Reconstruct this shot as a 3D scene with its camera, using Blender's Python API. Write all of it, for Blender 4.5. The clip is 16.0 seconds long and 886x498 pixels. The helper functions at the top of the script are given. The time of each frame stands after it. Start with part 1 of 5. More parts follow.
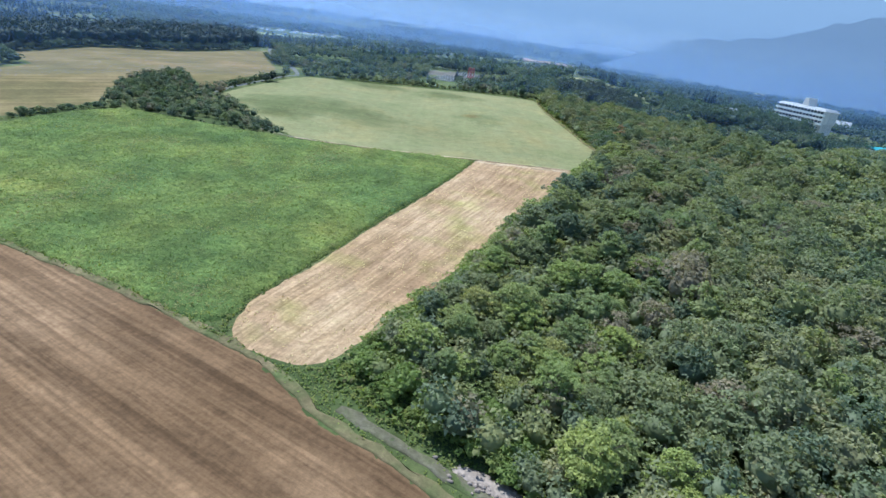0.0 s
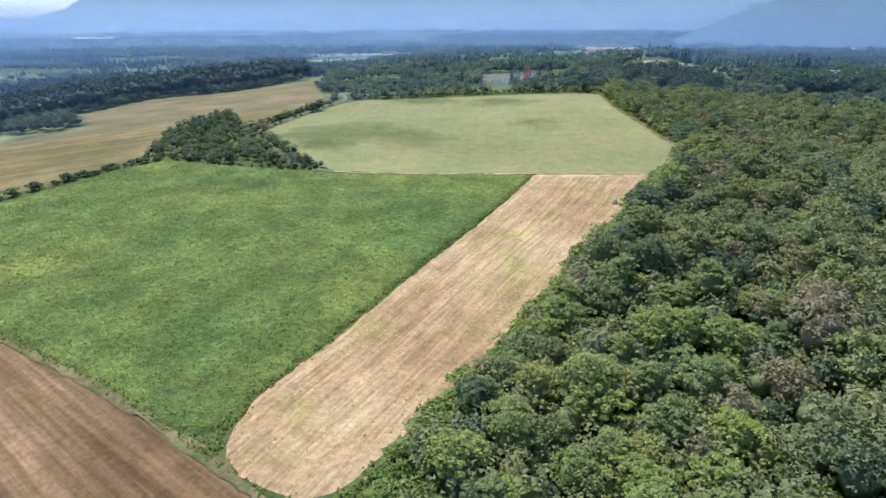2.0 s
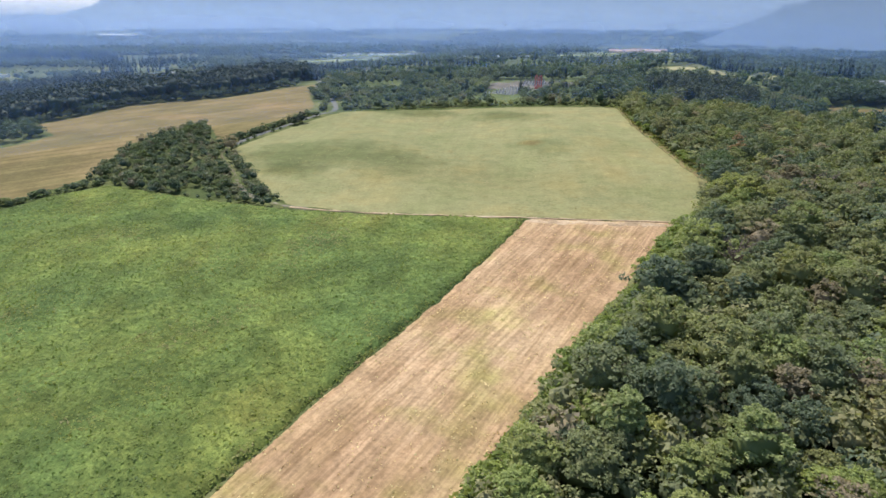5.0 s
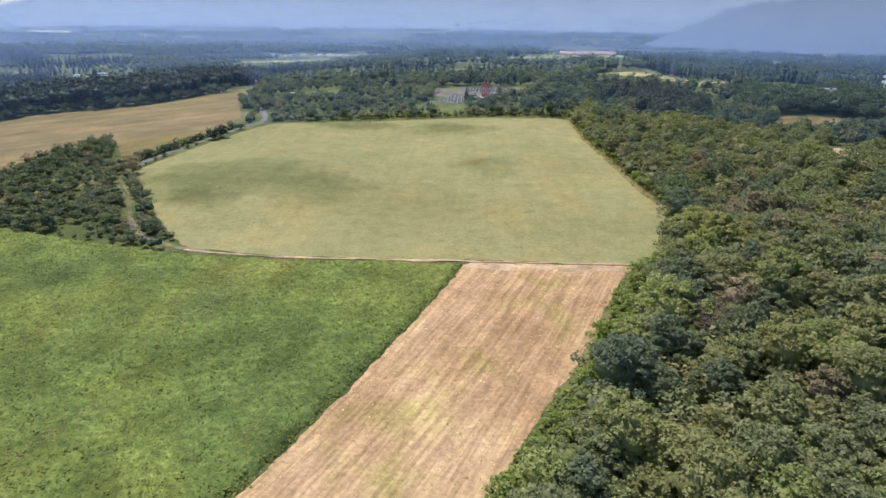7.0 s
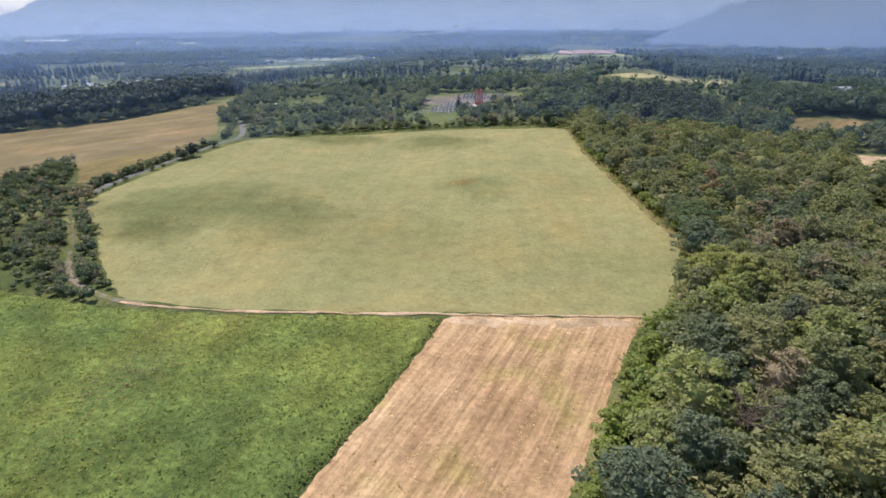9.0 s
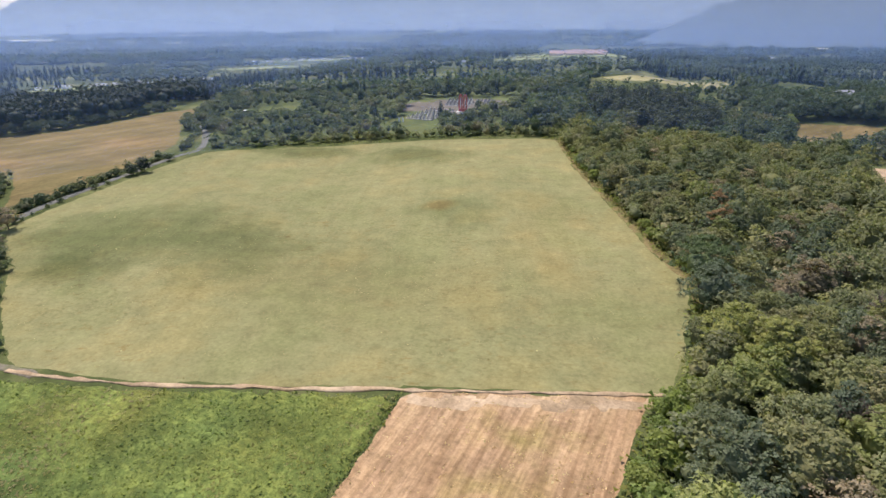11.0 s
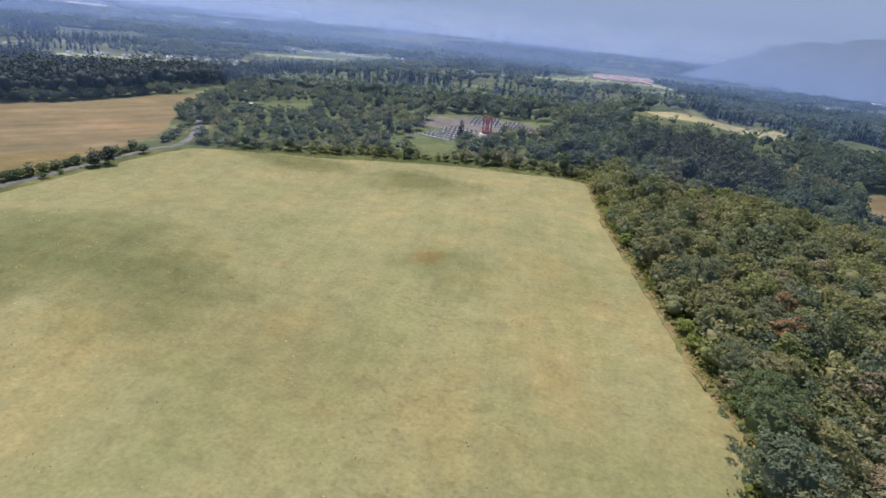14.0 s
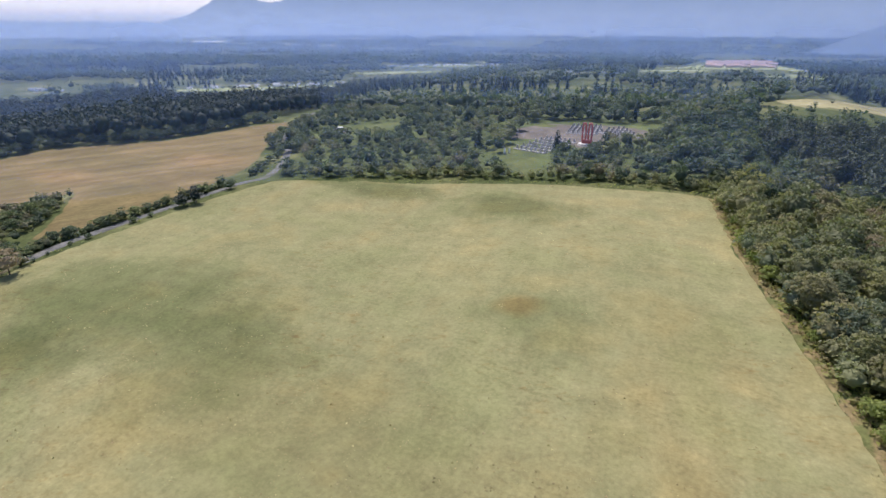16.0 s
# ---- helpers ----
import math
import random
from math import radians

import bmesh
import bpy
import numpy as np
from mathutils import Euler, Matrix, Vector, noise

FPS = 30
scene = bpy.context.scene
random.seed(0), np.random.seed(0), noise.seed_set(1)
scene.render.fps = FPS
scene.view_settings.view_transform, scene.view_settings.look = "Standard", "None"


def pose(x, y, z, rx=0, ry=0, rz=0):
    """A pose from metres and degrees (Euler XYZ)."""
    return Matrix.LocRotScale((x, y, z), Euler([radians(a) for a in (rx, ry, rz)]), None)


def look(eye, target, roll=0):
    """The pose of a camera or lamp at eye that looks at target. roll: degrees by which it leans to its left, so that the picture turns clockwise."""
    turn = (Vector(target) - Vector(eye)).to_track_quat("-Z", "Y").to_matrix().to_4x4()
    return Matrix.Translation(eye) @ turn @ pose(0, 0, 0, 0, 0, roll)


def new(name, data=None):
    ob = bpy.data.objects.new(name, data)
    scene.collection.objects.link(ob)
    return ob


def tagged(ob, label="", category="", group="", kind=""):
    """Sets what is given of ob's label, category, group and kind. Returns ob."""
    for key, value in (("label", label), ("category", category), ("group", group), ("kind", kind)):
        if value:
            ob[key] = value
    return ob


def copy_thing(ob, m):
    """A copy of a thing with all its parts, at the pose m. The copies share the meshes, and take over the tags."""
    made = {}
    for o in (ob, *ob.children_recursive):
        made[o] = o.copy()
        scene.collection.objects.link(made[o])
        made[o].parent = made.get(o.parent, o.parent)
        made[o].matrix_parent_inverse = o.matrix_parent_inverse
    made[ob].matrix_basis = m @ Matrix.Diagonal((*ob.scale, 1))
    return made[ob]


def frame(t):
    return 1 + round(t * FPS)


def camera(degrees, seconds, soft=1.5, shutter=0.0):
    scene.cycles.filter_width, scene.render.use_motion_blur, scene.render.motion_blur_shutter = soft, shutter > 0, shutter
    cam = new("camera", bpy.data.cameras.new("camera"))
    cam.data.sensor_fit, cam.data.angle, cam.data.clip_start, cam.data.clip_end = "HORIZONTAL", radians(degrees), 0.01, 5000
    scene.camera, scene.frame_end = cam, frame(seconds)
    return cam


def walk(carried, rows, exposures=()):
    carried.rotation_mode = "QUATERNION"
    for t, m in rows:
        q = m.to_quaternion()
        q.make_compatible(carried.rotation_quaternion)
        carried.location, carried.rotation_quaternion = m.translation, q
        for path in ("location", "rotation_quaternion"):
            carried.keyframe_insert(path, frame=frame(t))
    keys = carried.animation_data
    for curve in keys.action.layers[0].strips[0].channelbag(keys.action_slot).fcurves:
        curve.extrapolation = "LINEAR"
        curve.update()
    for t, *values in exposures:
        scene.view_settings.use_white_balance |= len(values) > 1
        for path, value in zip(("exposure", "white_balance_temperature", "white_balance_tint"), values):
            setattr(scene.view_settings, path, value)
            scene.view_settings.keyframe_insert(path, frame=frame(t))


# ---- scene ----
# ---- camera and its way ----
cam = camera(77.7, 16.0, soft=1.5)
PATH = [
    (0, (-3.00, -6.04, 51.47), (-16.90, 85.56, 13.83), 8.75),
    (0.5, (-2.97, 0.19, 51.75), (-25.98, 89.80, 13.82), 0.16),
    (1, (-2.90, 6.34, 51.83), (-28.60, 95.27, 14.00), -0.13),
    (1.5, (-2.45, 12.55, 51.83), (-29.47, 101.03, 13.88), -0.13),
    (2, (-2.09, 18.68, 51.80), (-29.93, 106.92, 13.87), -0.00),
    (2.5, (-1.63, 24.86, 51.97), (-30.52, 112.72, 13.96), 0.06),
    (3, (-1.18, 31.11, 52.20), (-30.87, 118.71, 14.18), 0.13),
    (3.5, (-0.89, 37.26, 52.58), (-31.42, 124.57, 14.57), 0.20),
    (4, (-0.47, 43.36, 53.20), (-31.61, 130.40, 15.07), 0.29),
    (6.3, (-1.77, 73.05, 55.20), (-32.15, 160.30, 16.94), 0.92),
    (6.5, (-1.77, 75.60, 55.37), (-29.88, 163.62, 17.13), 2.15),
    (7, (-2.00, 81.17, 56.26), (-25.87, 170.48, 18.14), 1.01),
    (7.5, (-2.27, 86.81, 56.78), (-21.71, 177.23, 18.76), 1.00),
    (8, (-2.36, 92.20, 57.23), (-22.38, 182.46, 19.14), 0.29),
    (8.5, (-2.48, 97.35, 57.52), (-27.78, 186.34, 19.57), -0.33),
    (9, (-2.65, 102.72, 57.70), (-27.06, 191.95, 19.72), -0.17),
    (11.5, (-3.40, 130.99, 58.59), (-26.24, 220.64, 20.52), -0.22),
    (12, (-3.55, 136.60, 58.94), (-26.00, 226.39, 21.08), -0.23),
    (12.5, (-3.59, 141.94, 59.19), (-24.54, 231.27, 19.44), 0.97),
    (13, (-3.77, 147.42, 59.14), (-20.83, 238.25, 20.95), 6.73),
    (13.5, (-4.21, 153.01, 59.18), (-24.17, 243.97, 22.73), 7.22),
    (14, (-5.24, 158.32, 59.33), (-31.95, 247.20, 22.10), 6.40),
    (14.5, (-6.21, 163.48, 59.60), (-37.74, 250.75, 22.31), 7.21),
    (15, (-7.18, 168.26, 60.19), (-43.88, 253.41, 22.74), 3.16),
    (15.5, (-8.27, 173.20, 60.28), (-51.87, 255.03, 22.82), 0.46),
    (16, (-9.57, 177.84, 60.19), (-53.49, 259.53, 22.80), 0.26),
]
walk(cam, [(t, look(eye, target, roll)) for t, eye, target, roll in PATH], [(0, 0.52, 5450, -1), (0.5, 0.53, 5800, 1), (2, 0.52, 6050, 1), (4, 0.48, 6450, 4), (7, 0.42, 6850, 10), (12, 0.36, 7050, 15), (16, 0.33, 6600, 18)])

# ---- world, sun, exposure ----
scene.view_settings.exposure = 0.0
SUN_AZ, SUN_EL = radians(-46), radians(60)      # clockwise from +y, above the horizon
world = bpy.data.worlds.new("sky")
scene.world = world
world.use_nodes = True
wn = world.node_tree
sky = wn.nodes.new("ShaderNodeTexSky")
sky.sky_type, sky.sun_disc = "NISHITA", False
sky.sun_elevation, sky.sun_rotation = SUN_EL, SUN_AZ
sky.air_density, sky.dust_density, sky.ozone_density = 1.0, 0.6, 1.5
wn.links.new(sky.outputs[0], wn.nodes["Background"].inputs[0])
wn.nodes["Background"].inputs[1].default_value = 0.15
sun_data = bpy.data.lights.new("sun", "SUN")
sun_data.energy, sun_data.angle, sun_data.color = 5.0, radians(0.6), (1.0, 0.95, 0.86)
sun = new("sun", sun_data)
sun_way = Vector((math.sin(SUN_AZ) * math.cos(SUN_EL), math.cos(SUN_AZ) * math.cos(SUN_EL), math.sin(SUN_EL)))
sun.matrix_world = look(sun_way * 900, (0, 0, 0))


# ---- materials ----
def nodes_of(name):
    m = bpy.data.materials.new(name)
    m.use_nodes = True
    nt = m.node_tree
    return m, nt, nt.nodes["Principled BSDF"]


def add(nt, kind, **values):
    """A node; keys that start with i_ set inputs by name."""
    n = nt.nodes.new("ShaderNode" + kind)
    for key, value in values.items():
        if key.startswith("i_"):
            n.inputs[key[2:].replace("_", " ")].default_value = value
        elif key == "operation":
            n.operation = value
        elif key == "data_type":
            n.data_type = value
        elif key == "blend_type":
            n.blend_type = value
    return n


def ramp(nt, source, stops):
    n = nt.nodes.new("ShaderNodeValToRGB")
    el = n.color_ramp.elements
    while len(el) < len(stops):
        el.new(0.5)
    for e, (p, c) in zip(el, stops):
        e.position, e.color = p, (*c, 1)
    nt.links.new(source, n.inputs[0])
    return n.outputs[0]


def noise_tex(nt, scale, detail=4.0, stretch=None, turn=0.0, rough=0.55, shift=0.0):
    """Noise in metres of the world; scale is one over the size of a blotch."""
    geo = nt.nodes.new("ShaderNodeNewGeometry")
    vec = geo.outputs["Position"]
    mp = nt.nodes.new("ShaderNodeMapping")
    mp.vector_type = "TEXTURE"
    mp.inputs["Location"].default_value = (shift, shift * 0.7, 0)
    mp.inputs["Rotation"].default_value = (0, 0, turn)
    if stretch:
        mp.inputs["Scale"].default_value = (*stretch, 1)
    nt.links.new(vec, mp.inputs["Vector"])
    n = nt.nodes.new("ShaderNodeTexNoise")
    n.inputs["Scale"].default_value, n.inputs["Detail"].default_value, n.inputs["Roughness"].default_value = scale, detail, rough
    nt.links.new(mp.outputs[0], n.inputs["Vector"])
    return n.outputs["Fac"]


def mix(nt, fac, a, b, how="MIX"):
    n = nt.nodes.new("ShaderNodeMix")
    n.data_type, n.blend_type = "RGBA", how
    for value, socket in ((fac, n.inputs[0]), (a, n.inputs[6]), (b, n.inputs[7])):
        if isinstance(value, (int, float)):
            socket.default_value = value
        elif isinstance(value, tuple):
            socket.default_value = (*value, 1)
        else:
            nt.links.new(value, socket)
    return n.outputs[2]


def math_node(nt, op, a, b=0.0):
    n = nt.nodes.new("ShaderNodeMath")
    n.operation = op
    for value, socket in ((a, n.inputs[0]), (b, n.inputs[1])):
        if isinstance(value, (int, float)):
            socket.default_value = value
        else:
            nt.links.new(value, socket)
    return n.outputs[0]


def bump(nt, bsdf, height, strength, distance):
    b = nt.nodes.new("ShaderNodeBump")
    b.inputs["Strength"].default_value, b.inputs["Distance"].default_value = strength, distance
    nt.links.new(height, b.inputs["Height"])
    nt.links.new(b.outputs[0], bsdf.inputs["Normal"])


def plain(name, colour, rough=0.7, metal=0.0, vary=0.15, scale=1.5):
    """A painted, cast or woven surface with faint mottling."""
    m, nt, bsdf = nodes_of(name)
    dark = tuple(c * (1 - vary) for c in colour)
    light = tuple(min(1, c * (1 + vary)) for c in colour)
    n = noise_tex(nt, scale)
    nt.links.new(ramp(nt, n, [(0.3, dark), (0.7, light)]), bsdf.inputs["Base Color"])
    bsdf.inputs["Roughness"].default_value, bsdf.inputs["Metallic"].default_value = rough, metal
    return m


def rough_ground(name, stops, fine, scale=0.03, relief=0.15, extra=None, grit=0.55, blotch=0.5):
    """Soil or turf: broad patches, middling blotches and grain with relief."""
    m, nt, bsdf = nodes_of(name)
    broad = ramp(nt, noise_tex(nt, scale, 5.0), stops)
    grain = noise_tex(nt, fine, 6.0, rough=0.7)
    mid = noise_tex(nt, fine * 0.18, 4.0, shift=31.0)
    col = mix(nt, grit, broad, ramp(nt, grain, [(0.3, (0.35, 0.35, 0.35)), (0.7, (1.35, 1.35, 1.35))]), "MULTIPLY")
    col = mix(nt, blotch, col, ramp(nt, mid, [(0.35, (0.6, 0.6, 0.6)), (0.65, (1.3, 1.3, 1.3))]), "MULTIPLY")
    if extra:
        col = extra(nt, col)
    nt.links.new(col, bsdf.inputs["Base Color"])
    bsdf.inputs["Roughness"].default_value = 0.95
    bsdf.inputs["Specular IOR Level"].default_value = 0.1
    bump(nt, bsdf, grain, 0.8, relief)
    return m


def lanes(turn, width, strength, low, high, shift=0.0, long=40.0, soft=0.135):
    """Working lanes of machines or painted tuft relief: streaks across which tone changes."""
    def run(nt, col):
        streak = noise_tex(nt, 1.0 / width, 3.0, stretch=(1.0, long), turn=turn, shift=shift)
        return mix(nt, strength, col, ramp(nt, streak, [(0.49 - soft, low), (0.49 + soft, high)]), "MULTIPLY")
    return run


def clods(width, strength, tone, turn=0.0, shift=0.0):
    """Dull brown tufts and clods left lying in loose drifts on mown grass."""
    def run(nt, col):
        spots = ramp(nt, noise_tex(nt, 1.0 / width, 2.0, stretch=(1.0, 1.9), turn=turn, shift=shift), [(0.34, (1, 1, 1)), (0.47, (0, 0, 0))])
        drift = ramp(nt, noise_tex(nt, 0.05, 2.0, stretch=(1.0, 2.2), turn=turn, shift=shift + 9.0), [(0.47, (0, 0, 0)), (0.64, (strength,) * 3)])
        return mix(nt, mix(nt, 1.0, spots, drift, "MULTIPLY"), col, mix(nt, 1.0, col, tone, "MULTIPLY"))
    return run


def both(*runs):
    def run(nt, col):
        for r in runs:
            col = r(nt, col)
        return col
    return run


def green_tinge(nt, col):
    """Seedlings coming up between the stubble."""
    return mix(nt, ramp(nt, noise_tex(nt, 0.09, 5.0, shift=77.0), [(0.52, (0, 0, 0)), (0.72, (0.75, 0.75, 0.75))]), col, mix(nt, 1.0, col, (0.72, 0.92, 0.55), "MULTIPLY"))


def lane_rings(nt, col):
    """Rounds of the mower that follow the edge of the stubble."""
    at = nt.nodes.new("ShaderNodeAttribute")
    at.attribute_name = "from_edge"
    wob = noise_tex(nt, 0.12, 3.0)
    d = math_node(nt, "ADD", at.outputs["Fac"], math_node(nt, "MULTIPLY", wob, 1.6))
    n = nt.nodes.new("ShaderNodeTexNoise")
    n.noise_dimensions = "1D"
    n.inputs["Scale"].default_value, n.inputs["Detail"].default_value = 0.55, 3.0
    nt.links.new(d, n.inputs["W"])
    return mix(nt, 0.42, col, ramp(nt, n.outputs["Fac"], [(0.36, (0.66, 0.6, 0.55)), (0.5, (0.95, 0.95, 0.95)), (0.64, (1.3, 1.3, 1.28))]), "MULTIPLY")


def sward(nt, col):
    """Mown sward: greener and strawier patches, with thin brown litter."""
    col = mix(nt, 0.7, col, ramp(nt, noise_tex(nt, 0.07, 5.0, shift=13.0), [(0.36, (0.92, 0.97, 0.90)), (0.5, (1.0, 1.0, 1.0)), (0.64, (1.16, 1.06, 0.98))]), "MULTIPLY")
    litter = ramp(nt, noise_tex(nt, 0.9, 5.0, stretch=(1.0, 2.6), turn=radians(-70), rough=0.7, shift=5.0), [(0.56, (0, 0, 0)), (0.68, (0.8, 0.8, 0.8))])
    where = ramp(nt, noise_tex(nt, 0.035, 4.0, shift=91.0), [(0.45, (0, 0, 0)), (0.62, (1, 1, 1))])
    return mix(nt, mix(nt, 1.0, litter, where, "MULTIPLY"), col, mix(nt, 1.0, col, (0.84, 0.66, 0.55), "MULTIPLY"))


def shade_and_tone_spots(spots, tint):
    """Soft spots of painted shade or barer growth: centre and half-widths in metres."""
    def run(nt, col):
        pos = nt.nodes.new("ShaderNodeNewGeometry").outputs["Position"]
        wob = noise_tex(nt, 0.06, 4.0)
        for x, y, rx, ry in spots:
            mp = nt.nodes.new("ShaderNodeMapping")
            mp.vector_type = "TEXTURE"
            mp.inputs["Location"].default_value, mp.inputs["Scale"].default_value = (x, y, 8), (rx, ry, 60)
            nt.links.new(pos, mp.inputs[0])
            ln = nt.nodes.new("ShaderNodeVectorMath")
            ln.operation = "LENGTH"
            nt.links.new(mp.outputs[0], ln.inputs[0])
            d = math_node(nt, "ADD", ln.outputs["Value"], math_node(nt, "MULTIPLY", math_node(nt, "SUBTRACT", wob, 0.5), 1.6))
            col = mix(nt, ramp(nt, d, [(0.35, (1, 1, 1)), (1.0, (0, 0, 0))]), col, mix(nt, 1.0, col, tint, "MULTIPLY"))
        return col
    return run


MAT = {}
MAT["rough_grass"] = rough_ground("rough_grass", [(0.3, (0.045, 0.066, 0.024)), (0.5, (0.075, 0.092, 0.034)), (0.62, (0.150, 0.155, 0.070)), (0.74, (0.240, 0.240, 0.125))], 0.9)
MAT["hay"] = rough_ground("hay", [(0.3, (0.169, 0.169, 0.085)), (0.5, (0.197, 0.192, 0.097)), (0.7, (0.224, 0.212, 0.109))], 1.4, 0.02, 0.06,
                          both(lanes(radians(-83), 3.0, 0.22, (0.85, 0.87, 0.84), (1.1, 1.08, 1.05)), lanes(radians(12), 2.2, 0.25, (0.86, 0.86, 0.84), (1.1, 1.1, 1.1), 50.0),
                               # the dark soft spots are shade painted into the hay's colour
                               shade_and_tone_spots([(-112, 234, 46, 26), (-112, 214, 18, 10), (-62, 319, 26, 14), (-112, 322, 36, 9)], (0.57, 0.635, 0.55)), shade_and_tone_spots([(-34, 262, 16, 14)], (0.76, 0.80, 0.76)),
                               shade_and_tone_spots([(-41, 266, 6, 5)], (1.02, 0.80, 0.70)), shade_and_tone_spots([(-48, 220, 62, 22), (-10, 256, 12, 34)], (0.98, 0.94, 0.90)), sward, clods(0.85, 0.55, (0.72, 0.69, 0.68), radians(80), 4.0), clods(1.7, 0.3, (0.82, 0.79, 0.80), radians(75), 17.0)), 0.36, 0.25)
MAT["stubble"] = rough_ground("stubble", [(0.3, (0.262, 0.170, 0.103)), (0.5, (0.328, 0.222, 0.140)), (0.7, (0.395, 0.285, 0.188))], 1.3, 0.05, 0.10,
                              both(lane_rings, green_tinge, lanes(radians(-13), 0.55, 0.5, (0.68, 0.62, 0.55), (1.3, 1.28, 1.26), 12.0, 24.0, 0.12), lanes(radians(-14), 2.4, 0.3, (0.85, 0.88, 0.72), (1.1, 1.08, 1.1), 40.0)), 0.55, 0.35)
MAT["gold"] = rough_ground("gold", [(0.3, (0.118, 0.101, 0.048)), (0.5, (0.155, 0.122, 0.060)), (0.7, (0.205, 0.155, 0.086))], 0.7, 0.03, 0.12,
                           both(lanes(radians(-40), 4.0, 0.75, (0.78, 0.76, 0.70), (1.2, 1.18, 1.1)), shade_and_tone_spots([(-205, 330, 26, 14), (-240, 290, 30, 10)], (1.2, 1.1, 1.1))), 0.4, 0.3)
MAT["tilled"] = rough_ground("tilled", [(0.3, (0.100, 0.060, 0.033)), (0.5, (0.138, 0.085, 0.049)), (0.7, (0.19, 0.122, 0.075))], 1.2, 0.03, 0.14,
                             both(lanes(radians(72), 2.6, 0.7, (0.68, 0.64, 0.60), (1.4, 1.38, 1.36), 0.0, 60.0, 0.12), lanes(radians(71), 0.8, 0.6, (0.72, 0.7, 0.67), (1.28, 1.28, 1.28), 9.0, 40.0, 0.1)), 0.5, 0.3)
MAT["meadow"] = rough_ground("meadow", [(0.3, (0.070, 0.108, 0.040)), (0.45, (0.090, 0.127, 0.042)), (0.58, (0.120, 0.148, 0.045)), (0.7, (0.158, 0.165, 0.050)), (0.82, (0.168, 0.145, 0.062))], 0.7, 0.034, 0.55,
                             # the short streaks put light and dark of tuft relief into the colour
                             both(lanes(radians(60), 5.0, 0.4, (0.78, 0.82, 0.78), (1.2, 1.15, 1.1), 21.0), lanes(radians(75), 0.8, 0.55, (0.62, 0.70, 0.64), (1.42, 1.36, 1.26), 3.0, 2.2, 0.12), lanes(radians(20), 0.4, 0.5, (0.66, 0.72, 0.66), (1.36, 1.32, 1.22), 8.0, 1.6, 0.12)), 0.55, 0.75)
MAT["dirt"] = rough_ground("dirt", [(0.3, (0.27, 0.195, 0.125)), (0.5, (0.36, 0.265, 0.18)), (0.7, (0.43, 0.33, 0.235))], 1.5, 0.2, 0.05)
MAT["gravel"] = rough_ground("gravel", [(0.3, (0.13, 0.115, 0.09)), (0.5, (0.185, 0.165, 0.135)), (0.62, (0.12, 0.125, 0.06))], 1.6, 0.2, 0.06)
MAT["track"] = rough_ground("track", [(0.3, (0.085, 0.100, 0.042)), (0.45, (0.118, 0.108, 0.070)), (0.54, (0.135, 0.120, 0.088)), (0.62, (0.088, 0.108, 0.042))], 1.6, 0.3, 0.06)
MAT["asphalt"] = rough_ground("asphalt", [(0.3, (0.105, 0.11, 0.11)), (0.55, (0.15, 0.15, 0.15)), (0.68, (0.07, 0.085, 0.045))], 2.0, 0.1, 0.02)
MAT["pasture"] = rough_ground("pasture", [(0.3, (0.20, 0.24, 0.10)), (0.7, (0.31, 0.33, 0.18))], 0.2, 0.02, 0.1)
MAT["pale_field"] = rough_ground("pale_field", [(0.3, (0.24, 0.22, 0.11)), (0.7, (0.34, 0.31, 0.17))], 0.4, 0.03, 0.1)
MAT["lawn"] = rough_ground("lawn", [(0.3, (0.080, 0.104, 0.036)), (0.7, (0.128, 0.138, 0.052))], 0.8, 0.08, 0.1)
MAT["wood_floor"] = rough_ground("wood_floor", [(0.3, (0.065, 0.086, 0.036)), (0.6, (0.100, 0.125, 0.048)), (0.8, (0.14, 0.13, 0.066))], 0.5, 0.08, 0.6)


def leaf_material(name, stops, source, spread=1.0, through_light=0.4, gloss=0.25):
    """Leaves: dull upper side, light coming through, tone by tree and by leaf."""
    m, nt, bsdf = nodes_of(name)
    if source == "object":
        tone = nt.nodes.new("ShaderNodeObjectInfo").outputs["Random"]
    else:
        at = nt.nodes.new("ShaderNodeAttribute")
        at.attribute_name = "tone"
        tone = at.outputs["Fac"]
    leaf = nt.nodes.new("ShaderNodeNewGeometry").outputs["Random Per Island"]
    col = ramp(nt, tone, stops)
    col = mix(nt, spread, col, ramp(nt, leaf, [(0.0, (0.72, 0.75, 0.7)), (0.6, (1.0, 1.0, 1.0)), (1.0, (1.32, 1.27, 1.18))]), "MULTIPLY")
    nt.links.new(col, bsdf.inputs["Base Color"])
    bsdf.inputs["Roughness"].default_value = 0.6
    bsdf.inputs["Specular IOR Level"].default_value = gloss
    tr = nt.nodes.new("ShaderNodeBsdfTranslucent")
    nt.links.new(mix(nt, 1.0, col, (1.2, 1.35, 0.75), "MULTIPLY"), tr.inputs[0])
    ms = nt.nodes.new("ShaderNodeMixShader")
    ms.inputs[0].default_value = through_light
    nt.links.new(bsdf.outputs[0], ms.inputs[1])
    nt.links.new(tr.outputs[0], ms.inputs[2])
    nt.links.new(ms.outputs[0], nt.nodes["Material Output"].inputs[0])
    return m


